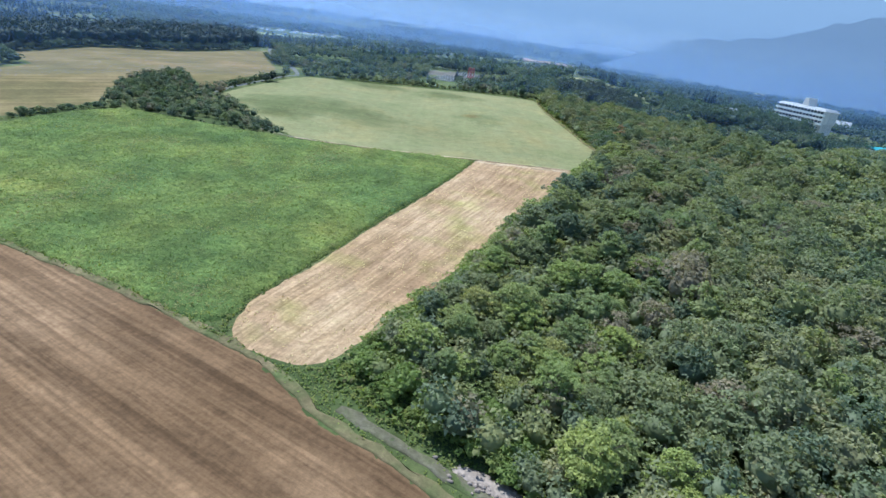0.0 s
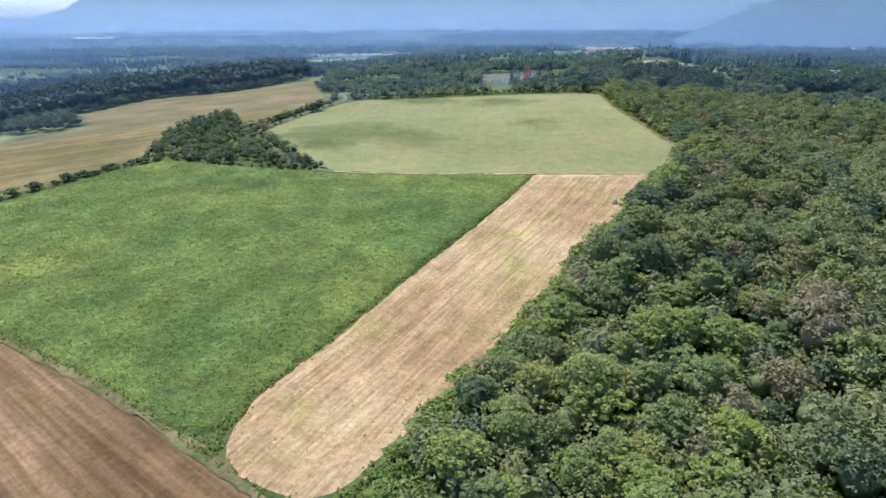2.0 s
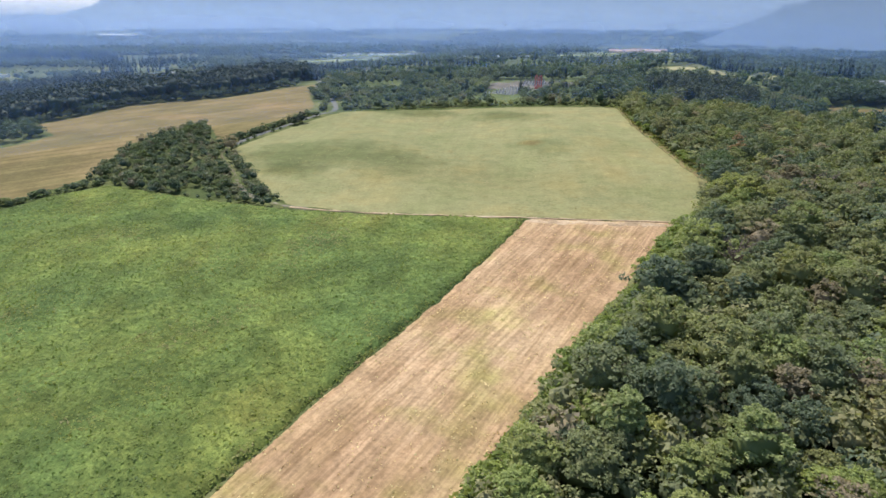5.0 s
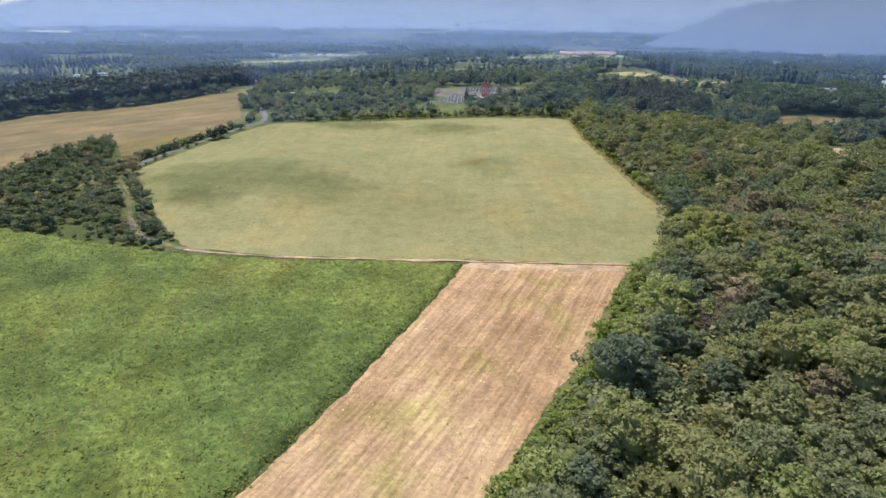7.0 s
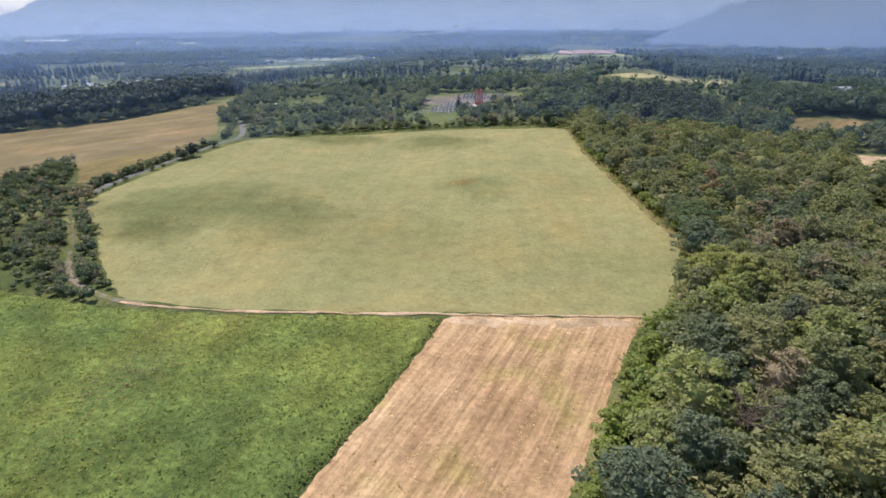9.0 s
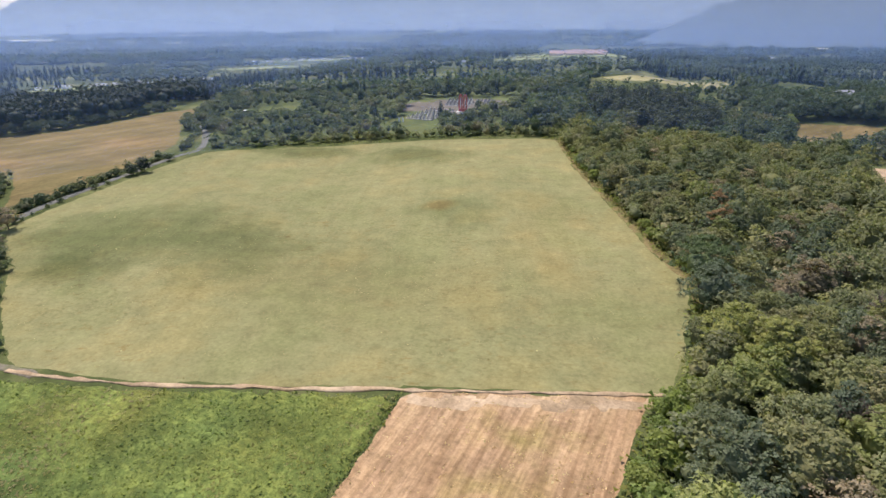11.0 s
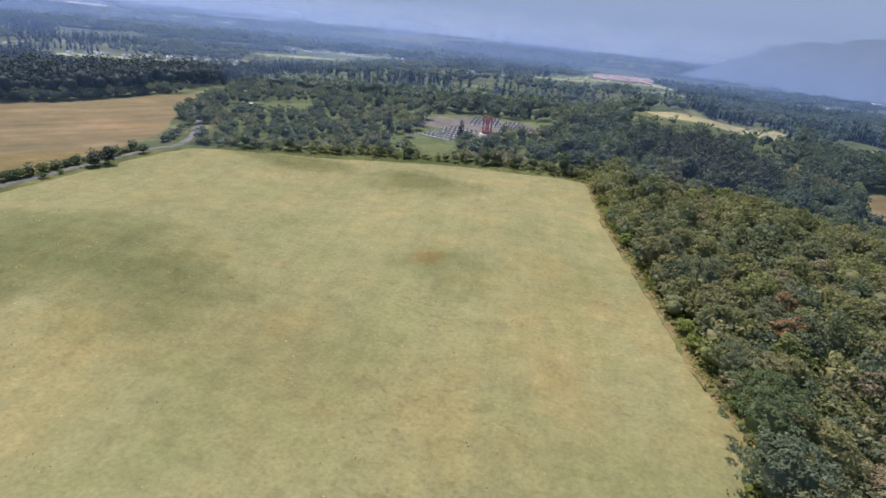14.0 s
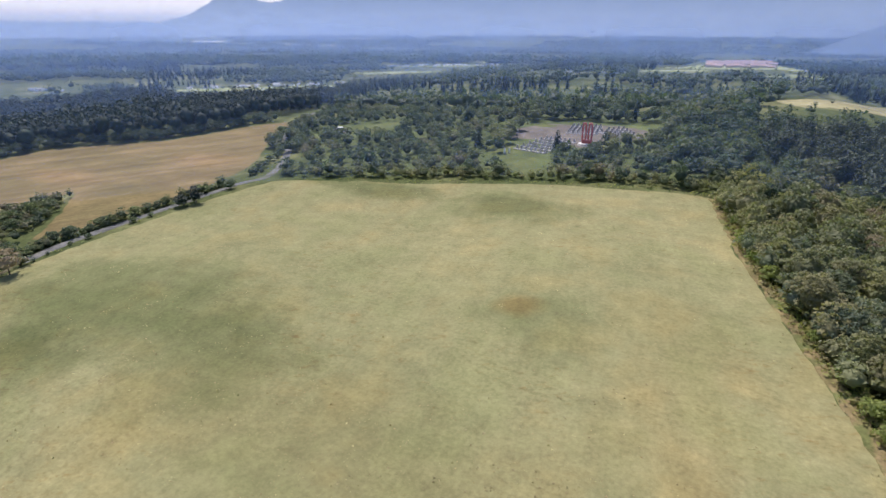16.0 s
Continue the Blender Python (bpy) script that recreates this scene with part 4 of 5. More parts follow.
EAST = [(x - 1.2, y) for x, y in zip(EDGE_X[3:], EDGE_Y[3:])] + [(-30, 356), (-70, 354), (-100, 342), (-146, 325), (-162, 345), (-190, 378), (-225, 445), (-60, 480), (70, 480), (80, 400), (80, 325), (180, 280), (150, 120), (60, 20), (30, 30)]
field_sheet("wood_floor", EAST, 9.0, 0.03, MAT["wood_floor"], "dark leafy floor of the woods", 2.0, category="woodland floor")

kx, ky = scatter(rng, 150, 240, 500, 600, 6.0)
keep = (np.hypot((kx - 200) / 42, (ky - 545) / 40) < 1) & ~((kx > 184) & (ky > 502) & (kx < 240) & (kx + (ky - 565) * 0.53 > 181))
mx, my = scatter(rng, 92, 204, 466, 548, 5.0)
pick2 = ~is_open(mx, my, 2.5) & (mx < 198) & (np.hypot(mx - 148, my - 529) > 9)
woods("field_end_trees", coarse, mx[pick2], my[pick2], rng.uniform(0.8, 1.2, pick2.sum()), rng.uniform(0, 0.35, pick2.sum()), MAT["north_leaves"], "dark trees behind the small tan field")
woods("knoll_trees", coarse, kx[keep], ky[keep], rng.uniform(0.9, 1.4, keep.sum()), rng.uniform(0, 0.3, keep.sum()), MAT["north_leaves"], "dark trees on the knoll below the hotel")

# scrub wedge between path and golden field
BUSHES = [(-178, 188), (-200, 222), (-211, 260), (-207, 274), (-193, 261), (-175, 240), (-164, 231), (-139, 211), (-121, 194), (-112, 184), (-136, 183), (-164, 187)]
bx, by = scatter(rng, -215, -85, 175, 280, 4.3)
keep = inside_polygon(bx, by, BUSHES) & (edge_distance(bx, by, PATHWAY, False) > 3.0)
keep &= rng.uniform(0, 1, len(bx)) < 0.6
bx, by = bx[keep], by[keep]
protos = [tree_thing("bush", crown_mesh("crown", broadleaf(rng, 3.2, 5.4, 26, 30, 0.52, 0.65), MAT["scrub_leaves"]), trunk_bm(rng, 5.6, 3.0, 0.16),
                     "tall dark green bush in the scrub beside the path", "bush", "bushes of the scrub") for _ in range(5)]
plant(protos, list(zip(bx, by))[:300], rng, 0.34, 1.04)

# low growth along path and lane, and between the bushes
lx, ly = scatter(rng, -225, -80, 172, 325, 2.0)
pd, ld = edge_distance(lx, ly, PATHWAY, False), edge_distance(lx, ly, LANE[5:], False)
free = ~inside_polygon(lx, ly, HAY) & ~inside_polygon(lx, ly, GOLD) & ~inside_polygon(lx, ly, MEADOW)
keep = free & (lx < -98) & (pd > 1.5) & (ld > 2.2) & ((pd < 8) | ((ld < 7) & (lx < -162.5)) | inside_polygon(lx, ly, BUSHES) | (edge_distance(lx, ly, BUSHES) < 3))
patchy = np.sin(lx * 0.31 + 1.3 * np.sin(ly * 0.17)) + np.sin(ly * 0.37 + lx * 0.11)
keep &= (pd < 4) | (rng.uniform(0, 1, len(lx)) < np.where(patchy > 0.2, 0.7, 0.36))
woods("verge_thicket", under, lx[keep], ly[keep], 0.2 + 0.5 * rng.uniform(0, 1, keep.sum()) ** 1.4, rng.uniform(0.0, 1.0, keep.sum()), MAT["north_leaves"], "low green thicket along path and lane")

# trees that close over the upper lane
tx, ty = scatter(rng, -226, -168, 344, 402, 3.2)
ld = edge_distance(tx, ty, LANE[1:4], False)
keep = (ld > 1.6) & (ld < 7.5) & (ty > 350) & ~inside_polygon(tx, ty, GOLD) & (edge_distance(tx, ty, GOLD) > 1.5)
woods("lane_trees", coarse, tx[keep], ty[keep], rng.uniform(0.42, 0.78, keep.sum()), rng.uniform(0, 0.8, keep.sum()), MAT["north_leaves"], "trees closing over the upper lane")

# dark conifer plantation in the west, and the trees before it
cx, cy = scatter(rng, -640, -215, 100, 600, 7.0)
gold_d = np.where(inside_polygon(cx, cy, GOLD), -1, edge_distance(cx, cy, GOLD))
keep = (gold_d > 3) & (cx < np.interp(cy, [100, 262, 300, 333, 350, 397, 440, 560], [-305, -306, -303, -284, -262, -246, -252, -320])) & (cx + 0.9 * cy > -290) & ~((cx > -320) & (cy < 300) & (cx > -300 - 0 * cy))
keep &= (0.72 * (cy + 40) - 0.69 * (-cx) > -330)
rx2, ry2 = scatter(rng, -330, -228, 250, 430, 3.4)
edge_row = edge_distance(rx2, ry2, [(-304, 258), (-302, 285), (-302, 318), (-283, 336), (-259, 353), (-243, 400)], False)
front = (edge_row < 8) & ~inside_polygon(rx2, ry2, GOLD) & (edge_distance(rx2, ry2, GOLD) > 2.0)
woods("plantation_edge", under, rx2[front], ry2[front], rng.uniform(0.5, 1.1, front.sum()), rng.uniform(0, 0.45, front.sum()), MAT["north_leaves"], "dark bushes along the edge of the plantation")
con = [broadleaf(rng, 5.3, rng.uniform(12.5, 13.5), 12, 5, 1.15, 1.0, ICO1) for _ in range(6)]
woods("conifer_plantation", con, cx[keep], cy[keep], rng.uniform(0.92, 1.1, keep.sum()), rng.uniform(0, 0.5, keep.sum()), MAT["needles_wood"], "dark conifer plantation behind the golden field")
sx, sy = scatter(rng, -330, -255, 200, 290, 5.5)
spur = [(-264, 231), (-270, 240), (-302, 258), (-330, 262), (-330, 215), (-285, 212)]
keep = inside_polygon(sx, sy, spur)
woods("tree_spur", coarse, sx[keep], sy[keep], rng.uniform(0.6, 0.9, keep.sum()), rng.uniform(0, 0.5, keep.sum()), MAT["north_leaves"], "clump of dark green trees in the golden field")

HOUSE_ROWS = (((-700, 690), (-560, 850), 26), ((-720, 1240), (-540, 1420), 34), ((-860, 560), (-800, 620), 6), ((-800, 1690), (-700, 1800), 8),
              ((-1000, 2300), (-860, 2450), 12), ((-260, 960), (-200, 1010), 5), ((260, 1500), (420, 1700), 8), ((-60, 1090), (40, 1190), 0))

# woods of the plain, ever coarser with distance
far_shapes = [broadleaf(rng, rng.uniform(4.6, 6.5), rng.uniform(8, 11), 7, 4, 2.0, 0.8, ICO1) for _ in range(6)]
far_con = [conifer(rng, 3.0, 15, 4, 6, 2.2) for _ in range(3)]
fx, fy = scatter(rng, -1500, 800, 120, 1500, 13.0)
dist = np.hypot(fx, fy - 90)
bear = np.degrees(np.arctan2(fx, fy - 20))
glade = np.array([noise.noise((a * 0.006, b * 0.009, 1.5)) for a, b in zip(fx, fy)])
small = np.array([noise.noise((a * 0.016, b * 0.022, 6.5)) for a, b in zip(fx, fy)])
keep = (((fy > 470) & (dist < 1500)) | ((fx > 200) & (fy > 352)) | (fx < -480)) & (bear > -68) & (bear < 36) & (glade < 0.30) & (small < 0.20) & (~is_open(fx, fy, 6.0) | (rng.uniform(0, 1, len(fx)) < 0.22))
for (x0, y0), (x1, y1), _ in HOUSE_ROWS:
    az0, az1 = sorted((math.atan2(x0, y0 - 100), math.atan2(x1, y1 - 100)))
    r0, r1 = sorted((math.hypot(x0, y0 - 100), math.hypot(x1, y1 - 100)))
    az, rr = np.arctan2(fx, fy - 100), np.hypot(fx, fy - 100)
    keep &= ~((az > az0 - 0.012) & (az < az1 + 0.012) & (rr > r0 - 120) & (rr < r1 + 20) & (rng.uniform(0, 1, len(fx)) < 0.88))
fx, fy, glade = fx[keep], fy[keep], glade[keep]
hold = before_open(fx, fy, GLADES) | before_open(fx, fy, [LONG_FIELD], 70.0)
low = np.where(hold, 0.32, 1.0)
spiky = np.array([noise.noise((a * 0.004, b * 0.006, 8.5)) for a, b in zip(fx, fy)]) > 0.16
spiky &= ~hold & ~((fx > 110) & (fx < 310) & (fy < 650))
woods("plain_woods", far_shapes, fx[~spiky], fy[~spiky], low[~spiky] * rng.uniform(0.75, 1.2, (~spiky).sum()), rng.uniform(0, 1, (~spiky).sum()), MAT["plain_leaves"], "broadleaf woods of the far plain")
woods("plain_conifers", far_con, fx[spiky], fy[spiky], low[spiky] * rng.uniform(0.7, 1.1, spiky.sum()), rng.uniform(0, 1, spiky.sum()), MAT["needles_wood"], "dark conifer woods of the far plain")
hx, hy = scatter(rng, -4300, 2600, 300, 4700, 62.0)
dist = np.hypot(hx, hy - 90)
bear = np.degrees(np.arctan2(hx, hy - 20))
glade = np.array([noise.noise((a * 0.0016, b * 0.003, 4.5)) for a, b in zip(hx, hy)])
keep = (dist > 1450) & (dist < 4700) & (bear > -68) & (bear < 36) & (glade < 0.22) & ~((np.abs(hx + 0.02 * hy) < 0.075 * hy) & (hy < 2200) & (hx < 0.03 * hy))
lump = [broadleaf(rng, 46.0, 12.0, 8, 4, 9.0, 0.12, ICO1) for _ in range(5)]
woods("distant_woods", lump, hx[keep], hy[keep], rng.uniform(0.6, 1.2, keep.sum()), rng.uniform(0, 0.8, keep.sum()), MAT["plain_leaves"], "hazy distant woods of the plain", sink=2.0)

# ---- undergrowth and weeds ----
NO_HEART = (np.zeros((0, 3)), np.zeros((0, 3), int))


def tuft(rng, n, spread, height, size, droop=0.35):
    at = np.column_stack([rng.normal(0, spread, (n, 2)), rng.uniform(0.4, 1.0, n) * height])
    out = rng.normal(size=(n, 3)) * 0.45 + np.array([0, 0, 1.3])
    return (leaf_tris(rng, at, out / np.linalg.norm(out, axis=1, keepdims=True), size, droop), *NO_HEART)


tx, ty = scatter(rng, -200, -24, 60, 190, 0.88)
keep = inside_polygon(tx, ty, MEADOW) & (edge_distance(tx, ty, MEADOW) > 0.3) & (tx > -175)
tx, ty = tx[keep], ty[keep]
patch = np.array([noise.noise((a * 0.05, b * 0.05, 6)) + 0.6 * noise.noise((a * 0.2, b * 0.12, 2)) for a, b in zip(tx, ty)])
woods("meadow_weeds", [tuft(rng, 5, 0.40, 0.09, 0.35, 0.08) for _ in range(6)], tx, ty, rng.uniform(0.6, 1.25, len(tx)), np.clip(0.48 + 0.8 * patch + rng.normal(0, 0.12, len(tx)), 0, 1),
      MAT["weeds"], "tall green and yellowish weeds all over the meadow", "weeds", sink=0.04 - meadow_relief(tx, ty, edge_distance(tx, ty, MEADOW)))

# rank growth along the edges of fields and ways
lines = [(np.array(rounded(p, 0.7, 0.4, closed)), w) for p, w, closed in (
    ([(-26, 188.6), (-29.6, 165), (-33.1, 145), (-37.4, 125), (-40.3, 111), (-43.8, 90), (-46.6, 79.5), (-48, 66), (-46, 61)], 0.25, False),
    ([(-140, 86.2), (-101, 75.6), (-84, 72.0), (-68, 68.2), (-52, 63.3), (-44, 60.8), (-36, 58), (-31, 55)], 0.3, False),
    (LANE[6:], 3.0, False), (PATHWAY, 2.6, False),
    ([(-31, 57), (-26, 61), (-23.5, 66), (-19, 80), (-13, 98), (-7, 120), (0, 142), (5, 160), (9, 183), (12, 194), (17, 206), (19, 215), (21.5, 232), (16, 244), (12, 257), (7.5, 272), (3.5, 285), (-3.5, 308), (-8.5, 330), (-13, 349)], 1.6, False),
    ([(-13, 350), (-24, 351), (-41, 349), (-64, 346.5), (-81, 341), (-104, 333), (-118, 330), (-148, 318)], 1.6, False),
    ([(-190, 128), (-182, 145), (-177, 168), (-172, 184), (-164, 187)], 1.8, False))]
ex, ey = [], []
for line, w in lines:
    for _ in range(2):
        j = line + rng.normal(0, 1, line.shape) * w
        ex.append(j[:, 0]), ey.append(j[:, 1])
fx2, fy2 = scatter(rng, -150, -28, 52, 100, 0.9)
edge = ~inside_polygon(fx2, fy2, MEADOW) & ~inside_polygon(fx2, fy2, TILLED) & ~inside_polygon(fx2, fy2, STRIP) & (edge_distance(fx2, fy2, MEADOW) < 5)
ex.append(fx2[edge]), ey.append(fy2[edge])
ex, ey = np.concatenate(ex), np.concatenate(ey)
clear = (edge_distance(ex, ey, LANE, False) > 1.9) & (edge_distance(ex, ey, PATHWAY, False) > 1.5) & ~inside_polygon(ex, ey, HAY)
clear &= ~inside_polygon(ex, ey, STRIP) | (edge_distance(ex, ey, STRIP) < 0.4)
ex, ey = ex[clear], ey[clear]
woods("edge_weeds", [tuft(rng, 6, 0.3, 0.4, 0.42) for _ in range(6)], ex, ey, rng.uniform(0.4, 1.0, len(ex)), rng.uniform(0, 1, len(ex)), MAT["weeds"], "rank green weeds along the field edges", "weeds", sink=0.0)

gx2, gy2 = scatter(rng, -32, 26, 52, 350, 1.0)
d = gx2 - np.interp(gy2, EDGE_Y, EDGE_X)
keep = (d < 3.5) & (d > -9) & ~inside_polygon(gx2, gy2, STRIP) & ~inside_polygon(gx2, gy2, HAY) & (edge_distance(gx2, gy2, STRIP) > 0.3) & (edge_distance(gx2, gy2, HAY) > 0.3)
keep &= edge_distance(gx2, gy2, [(-22.5, 52), (-17, 49.6), (-3, 45.2), (4, 43)], False) > 1.8
woods("verge_herbs", [tuft(rng, 6, 0.4, 0.7, 0.5) for _ in range(6)], gx2[keep], gy2[keep], rng.uniform(0.6, 1.5, keep.sum()), np.clip(rng.normal(0.45, 0.25, keep.sum()) + 0.4 * (gy2[keep] > 235), 0, 1), MAT["weeds"],
      "lush light green herbs between the fields and the wood", "weeds", sink=0.0)

TIP = [(-34, 57.4), (-26, 50.6), (-14, 46.6), (0, 42.6), (10, 39), (14, 44), (4, 50), (-10, 55), (-20, 62), (-26, 62), (-29, 59)]
gx2, gy2 = scatter(rng, -35, 15, 38, 63, 0.75)
keep = inside_polygon(gx2, gy2, TIP) & ~inside_polygon(gx2, gy2, STRIP) & (edge_distance(gx2, gy2, STRIP) > 0.4) & (edge_distance(gx2, gy2, [(-22.5, 52), (-17, 49.6), (-3, 45.2), (4, 43), (14, 38)], False) > 1.3) & (edge_distance(gx2, gy2, TILLED) > 1.0)
woods("corner_herbs", [tuft(rng, 6, 0.40, 0.18, 0.36, 0.12) for _ in range(6)], gx2[keep], gy2[keep], rng.uniform(0.5, 1.2, keep.sum()), np.clip(rng.normal(0.5, 0.2, keep.sum()), 0, 1), MAT["weeds"],
      "bright green herbs round the end of the stubble strip", "weeds", sink=0.0)

# dark tufts and clods lying about on the hay and straw on the stubble
MAT["straw"] = leaf_material("straw", [(0.0, (0.30, 0.20, 0.10)), (0.5, (0.46, 0.34, 0.19)), (1.0, (0.58, 0.46, 0.28))], "tone")
MAT["aftermath"] = leaf_material("aftermath", [(0.0, (0.19, 0.140, 0.085)), (0.5, (0.24, 0.195, 0.115)), (1.0, (0.28, 0.255, 0.150))], "tone")
qx, qy = scatter(rng, -160, 20, 180, 350, 1.7)
keep = inside_polygon(qx, qy, HAY) & (edge_distance(qx, qy, HAY) > 0.8)
lay = np.array([noise.noise((a * 0.09, b * 0.3, 11)) for a, b in zip(qx, qy)])
keep &= lay + 0.6 * np.exp(-((qx + 40) / 45) ** 2 - ((qy - 222) / 22) ** 2) > rng.uniform(-0.05, 0.8, len(qx))
woods("hay_tufts", [tuft(rng, 4, 0.42, 0.02, 0.26, 0.02) for _ in range(5)], qx[keep], qy[keep], rng.uniform(0.5, 1.2, keep.sum()), rng.uniform(0, 1, keep.sum()) ** 1.3, MAT["aftermath"],
      "tufts and wisps left lying on the mown hay field", "grass", sink=-0.04)
qx, qy = scatter(rng, -50, 12, 56, 195, 0.9)
keep = inside_polygon(qx, qy, STRIP) & (edge_distance(qx, qy, STRIP) > 0.5)
lay = np.array([noise.noise((a * 0.55 - b * 0.13, b * 0.06, 15)) for a, b in zip(qx, qy)])
keep &= lay > rng.uniform(-0.3, 0.7, len(qx))
woods("straw_wisps", [tuft(rng, 3, 0.25, 0.10, 0.32) for _ in range(5)], qx[keep], qy[keep], rng.uniform(0.5, 1.2, keep.sum()), rng.uniform(0, 1, keep.sum()), MAT["straw"],
      "wisps of straw scattered over the stubble", "straw", sink=-0.04)

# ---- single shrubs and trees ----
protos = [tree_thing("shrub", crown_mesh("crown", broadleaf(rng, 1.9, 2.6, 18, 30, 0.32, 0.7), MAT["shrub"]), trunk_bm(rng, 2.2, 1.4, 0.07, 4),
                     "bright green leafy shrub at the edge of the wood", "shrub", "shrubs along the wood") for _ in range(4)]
spots = []
for x, y in zip(*scatter(rng, -30, 24, 44, 346, 2.9)):
    d = x - np.interp(y, EDGE_Y, EDGE_X)
    if (-3.2 < d < (7 if y < 75 else 1.5) or (y < 61 and d > -3 and x < 10)) and not inside_polygon(np.array([x]), np.array([y]), STRIP)[0] and edge_distance(x, y, HAY) > 1.8 \
            and not inside_polygon(np.array([x]), np.array([y]), HAY)[0] and edge_distance(x, y, STRIP) > 1.6 and edge_distance(x, y, [(-30, 56.5), (-17, 49.6), (-3, 45.2), (4, 43)], False) > 2.8:
        spots.append((x, y))
plant(protos, spots[:290], rng, 0.7, 1.35)

protos = [tree_thing("hedge_bush", crown_mesh("crown", broadleaf(rng, 2.0, 2.6, 16, 26, 0.4, 0.7), MAT["scrub_leaves"]), trunk_bm(rng, 2.2, 1.4, 0.08, 4),
                     "dark green hedge bush beside the lane", "bush", "hedge bushes") for _ in range(4)]
spots = []
for a, b in zip(LANE[7:-1], LANE[8:]):
    for s in np.linspace(0, 1, 13)[:-1]:
        x, y = a[0] + (b[0] - a[0]) * s, a[1] + (b[1] - a[1]) * s
        spots.append((x - rng.uniform(2.6, 4.2), y + rng.uniform(-1, 1)))
        if rng.uniform() < 0.15:
            spots.append((x + rng.uniform(2.2, 3.0), y))
for x, y in zip(np.linspace(-172, -160, 7), (349, 345, 340, 336, 331, 326, 322)):
    spots.append((x - 8 + rng.uniform(-1, 1), y + 2))
    spots.append((x - 5.5 + rng.uniform(-1, 1), y - 3))
for a, b in zip(LANE[1:3], LANE[2:4]):
    for s in np.linspace(0, 1, 8):
        x, y = a[0] + (b[0] - a[0]) * s, a[1] + (b[1] - a[1]) * s
        spots += [(x - 2.9, y - 2.2), (x + 2.6, y + 2.2)]
for x, y in ((-184, 134), (-182.5, 139), (-181, 143), (-179.5, 151), (-178.5, 156), (-177.5, 161), (-176.5, 164), (-177, 171), (-176, 178), (-175, 184)):
    spots.append((x + rng.uniform(-0.6, 0.6), y))
for s in np.linspace(0, 1, 24):
    x, y = np.interp(s, [0, 0.2, 0.6, 1], [-190, -183, -177.5, -166]), np.interp(s, [0, 0.2, 0.6, 1], [112, 135, 166, 187])
    spots += [(x + rng.uniform(-1.2, 0.6), y + rng.uniform(-1.5, 1.5)), (x - 2.0 + rng.uniform(-1.0, 1.0), y + rng.uniform(-1.5, 1.5))][:1 + (rng.uniform() < 0.5)]
for x, y in ((-127, 206), (-122, 200), (-117, 194), (-113, 191.5), (-108, 187.5), (-131, 211), (-137, 215.5), (-146, 222), (-151, 227)):
    spots.append((x + 0.8, y + 0.8))
plant(protos, spots, rng, 0.5, 1.1)

lone = tree_thing("bush", crown_mesh("crown", broadleaf(rng, 2.6, 5.0, 15, 30, 0.5, 0.8), MAT["needles"]), trunk_bm(rng, 4.5, 2.0, 0.14), "dark round bush standing alone in the hedge", "bush")
stand(lone, -156.9, 287.5, 1.0)
lone = tree_thing("bush", crown_mesh("crown", broadleaf(rng, 2.9, 3.6, 15, 30, 0.5, 0.8), MAT["needles"]), trunk_bm(rng, 3.2, 2.0, 0.14), "broad dark bush beside the lane", "bush")
stand(lone, -158.6, 284.0, 0.9)

for x, y, s in ((-154.5, 233, 1.0),):
    t = tree_thing("tree", crown_mesh("crown", broadleaf(rng, 3.6, 6.2, 18, 26, 0.5, 0.5, ICO1), MAT["dry_leaves"]), trunk_bm(rng, 6.0, 3.2, 0.2, 7, 5), "withered reddish-brown tree at the bend of the path", "tree")
    stand(t, x, y, s)
MAT["olive_leaves"] = leaf_material("olive_leaves", [(0.0, (0.235, 0.245, 0.085)), (1.0, (0.285, 0.285, 0.105))], "object")
MAT["deep_leaves"] = leaf_material("deep_leaves", [(0.0, (0.080, 0.115, 0.056)), (1.0, (0.105, 0.142, 0.066))], "object")
for x, y, r, h, leaf, label in ((20.5, 204, 5.2, 10.5, "olive_leaves", "large olive-green tree at the corner of the hay field"), (25, 199, 4.6, 11, "olive_leaves", "large olive-green tree in the wood's edge"),
                                (20.5, 229, 5.2, 9.5, "deep_leaves", "large deep green tree beside the hay field"), (22, 236, 4.6, 9, "deep_leaves", "large deep green tree beside the hay field"),
                                (99.5, 452, 3.6, 6.5, "lime_leaves", "light yellow-green tree beside the tan field")):
    t = tree_thing("tree", crown_mesh("crown", broadleaf(rng, r, h, 60, 50, 0.33, 0.6), MAT[leaf]), trunk_bm(rng, h, r, 0.25), label, "tree")
    stand(t, x, y)
RUSTY = [(31, 272, 1.0), (30, 262, 0.95), (42, 236, 0.9), (33, 279, 0.85)]
for x, y, s in RUSTY:
    t = tree_thing("tree", crown_mesh("crown", broadleaf(rng, 3.4, 9.6, 32, 34, 0.36, 0.6), MAT["rust_leaves"]), trunk_bm(rng, 9.0, 3.0, 0.2), "tree with rust-orange leaves in the wood", "tree", "rusty trees")
    stand(t, x, y, s)
DRY = [(24, 172, 1.0), (47, 238, 1.0), (40, 250, 0.9), (52, 215, 1.0), (30, 128, 0.9), (16, 86, 0.9), (62, 170, 0.9), (38, 205, 1.0), (24, 110, 0.8), (34, 226, 0.9), (45, 262, 0.9), (56, 270, 1.0), (30, 150, 0.8), (6, 64, 0.7), (12, 78, 0.7), (50, 190, 0.9), (28, 298, 0.8), (20, 318, 0.9), (44, 300, 0.9)]
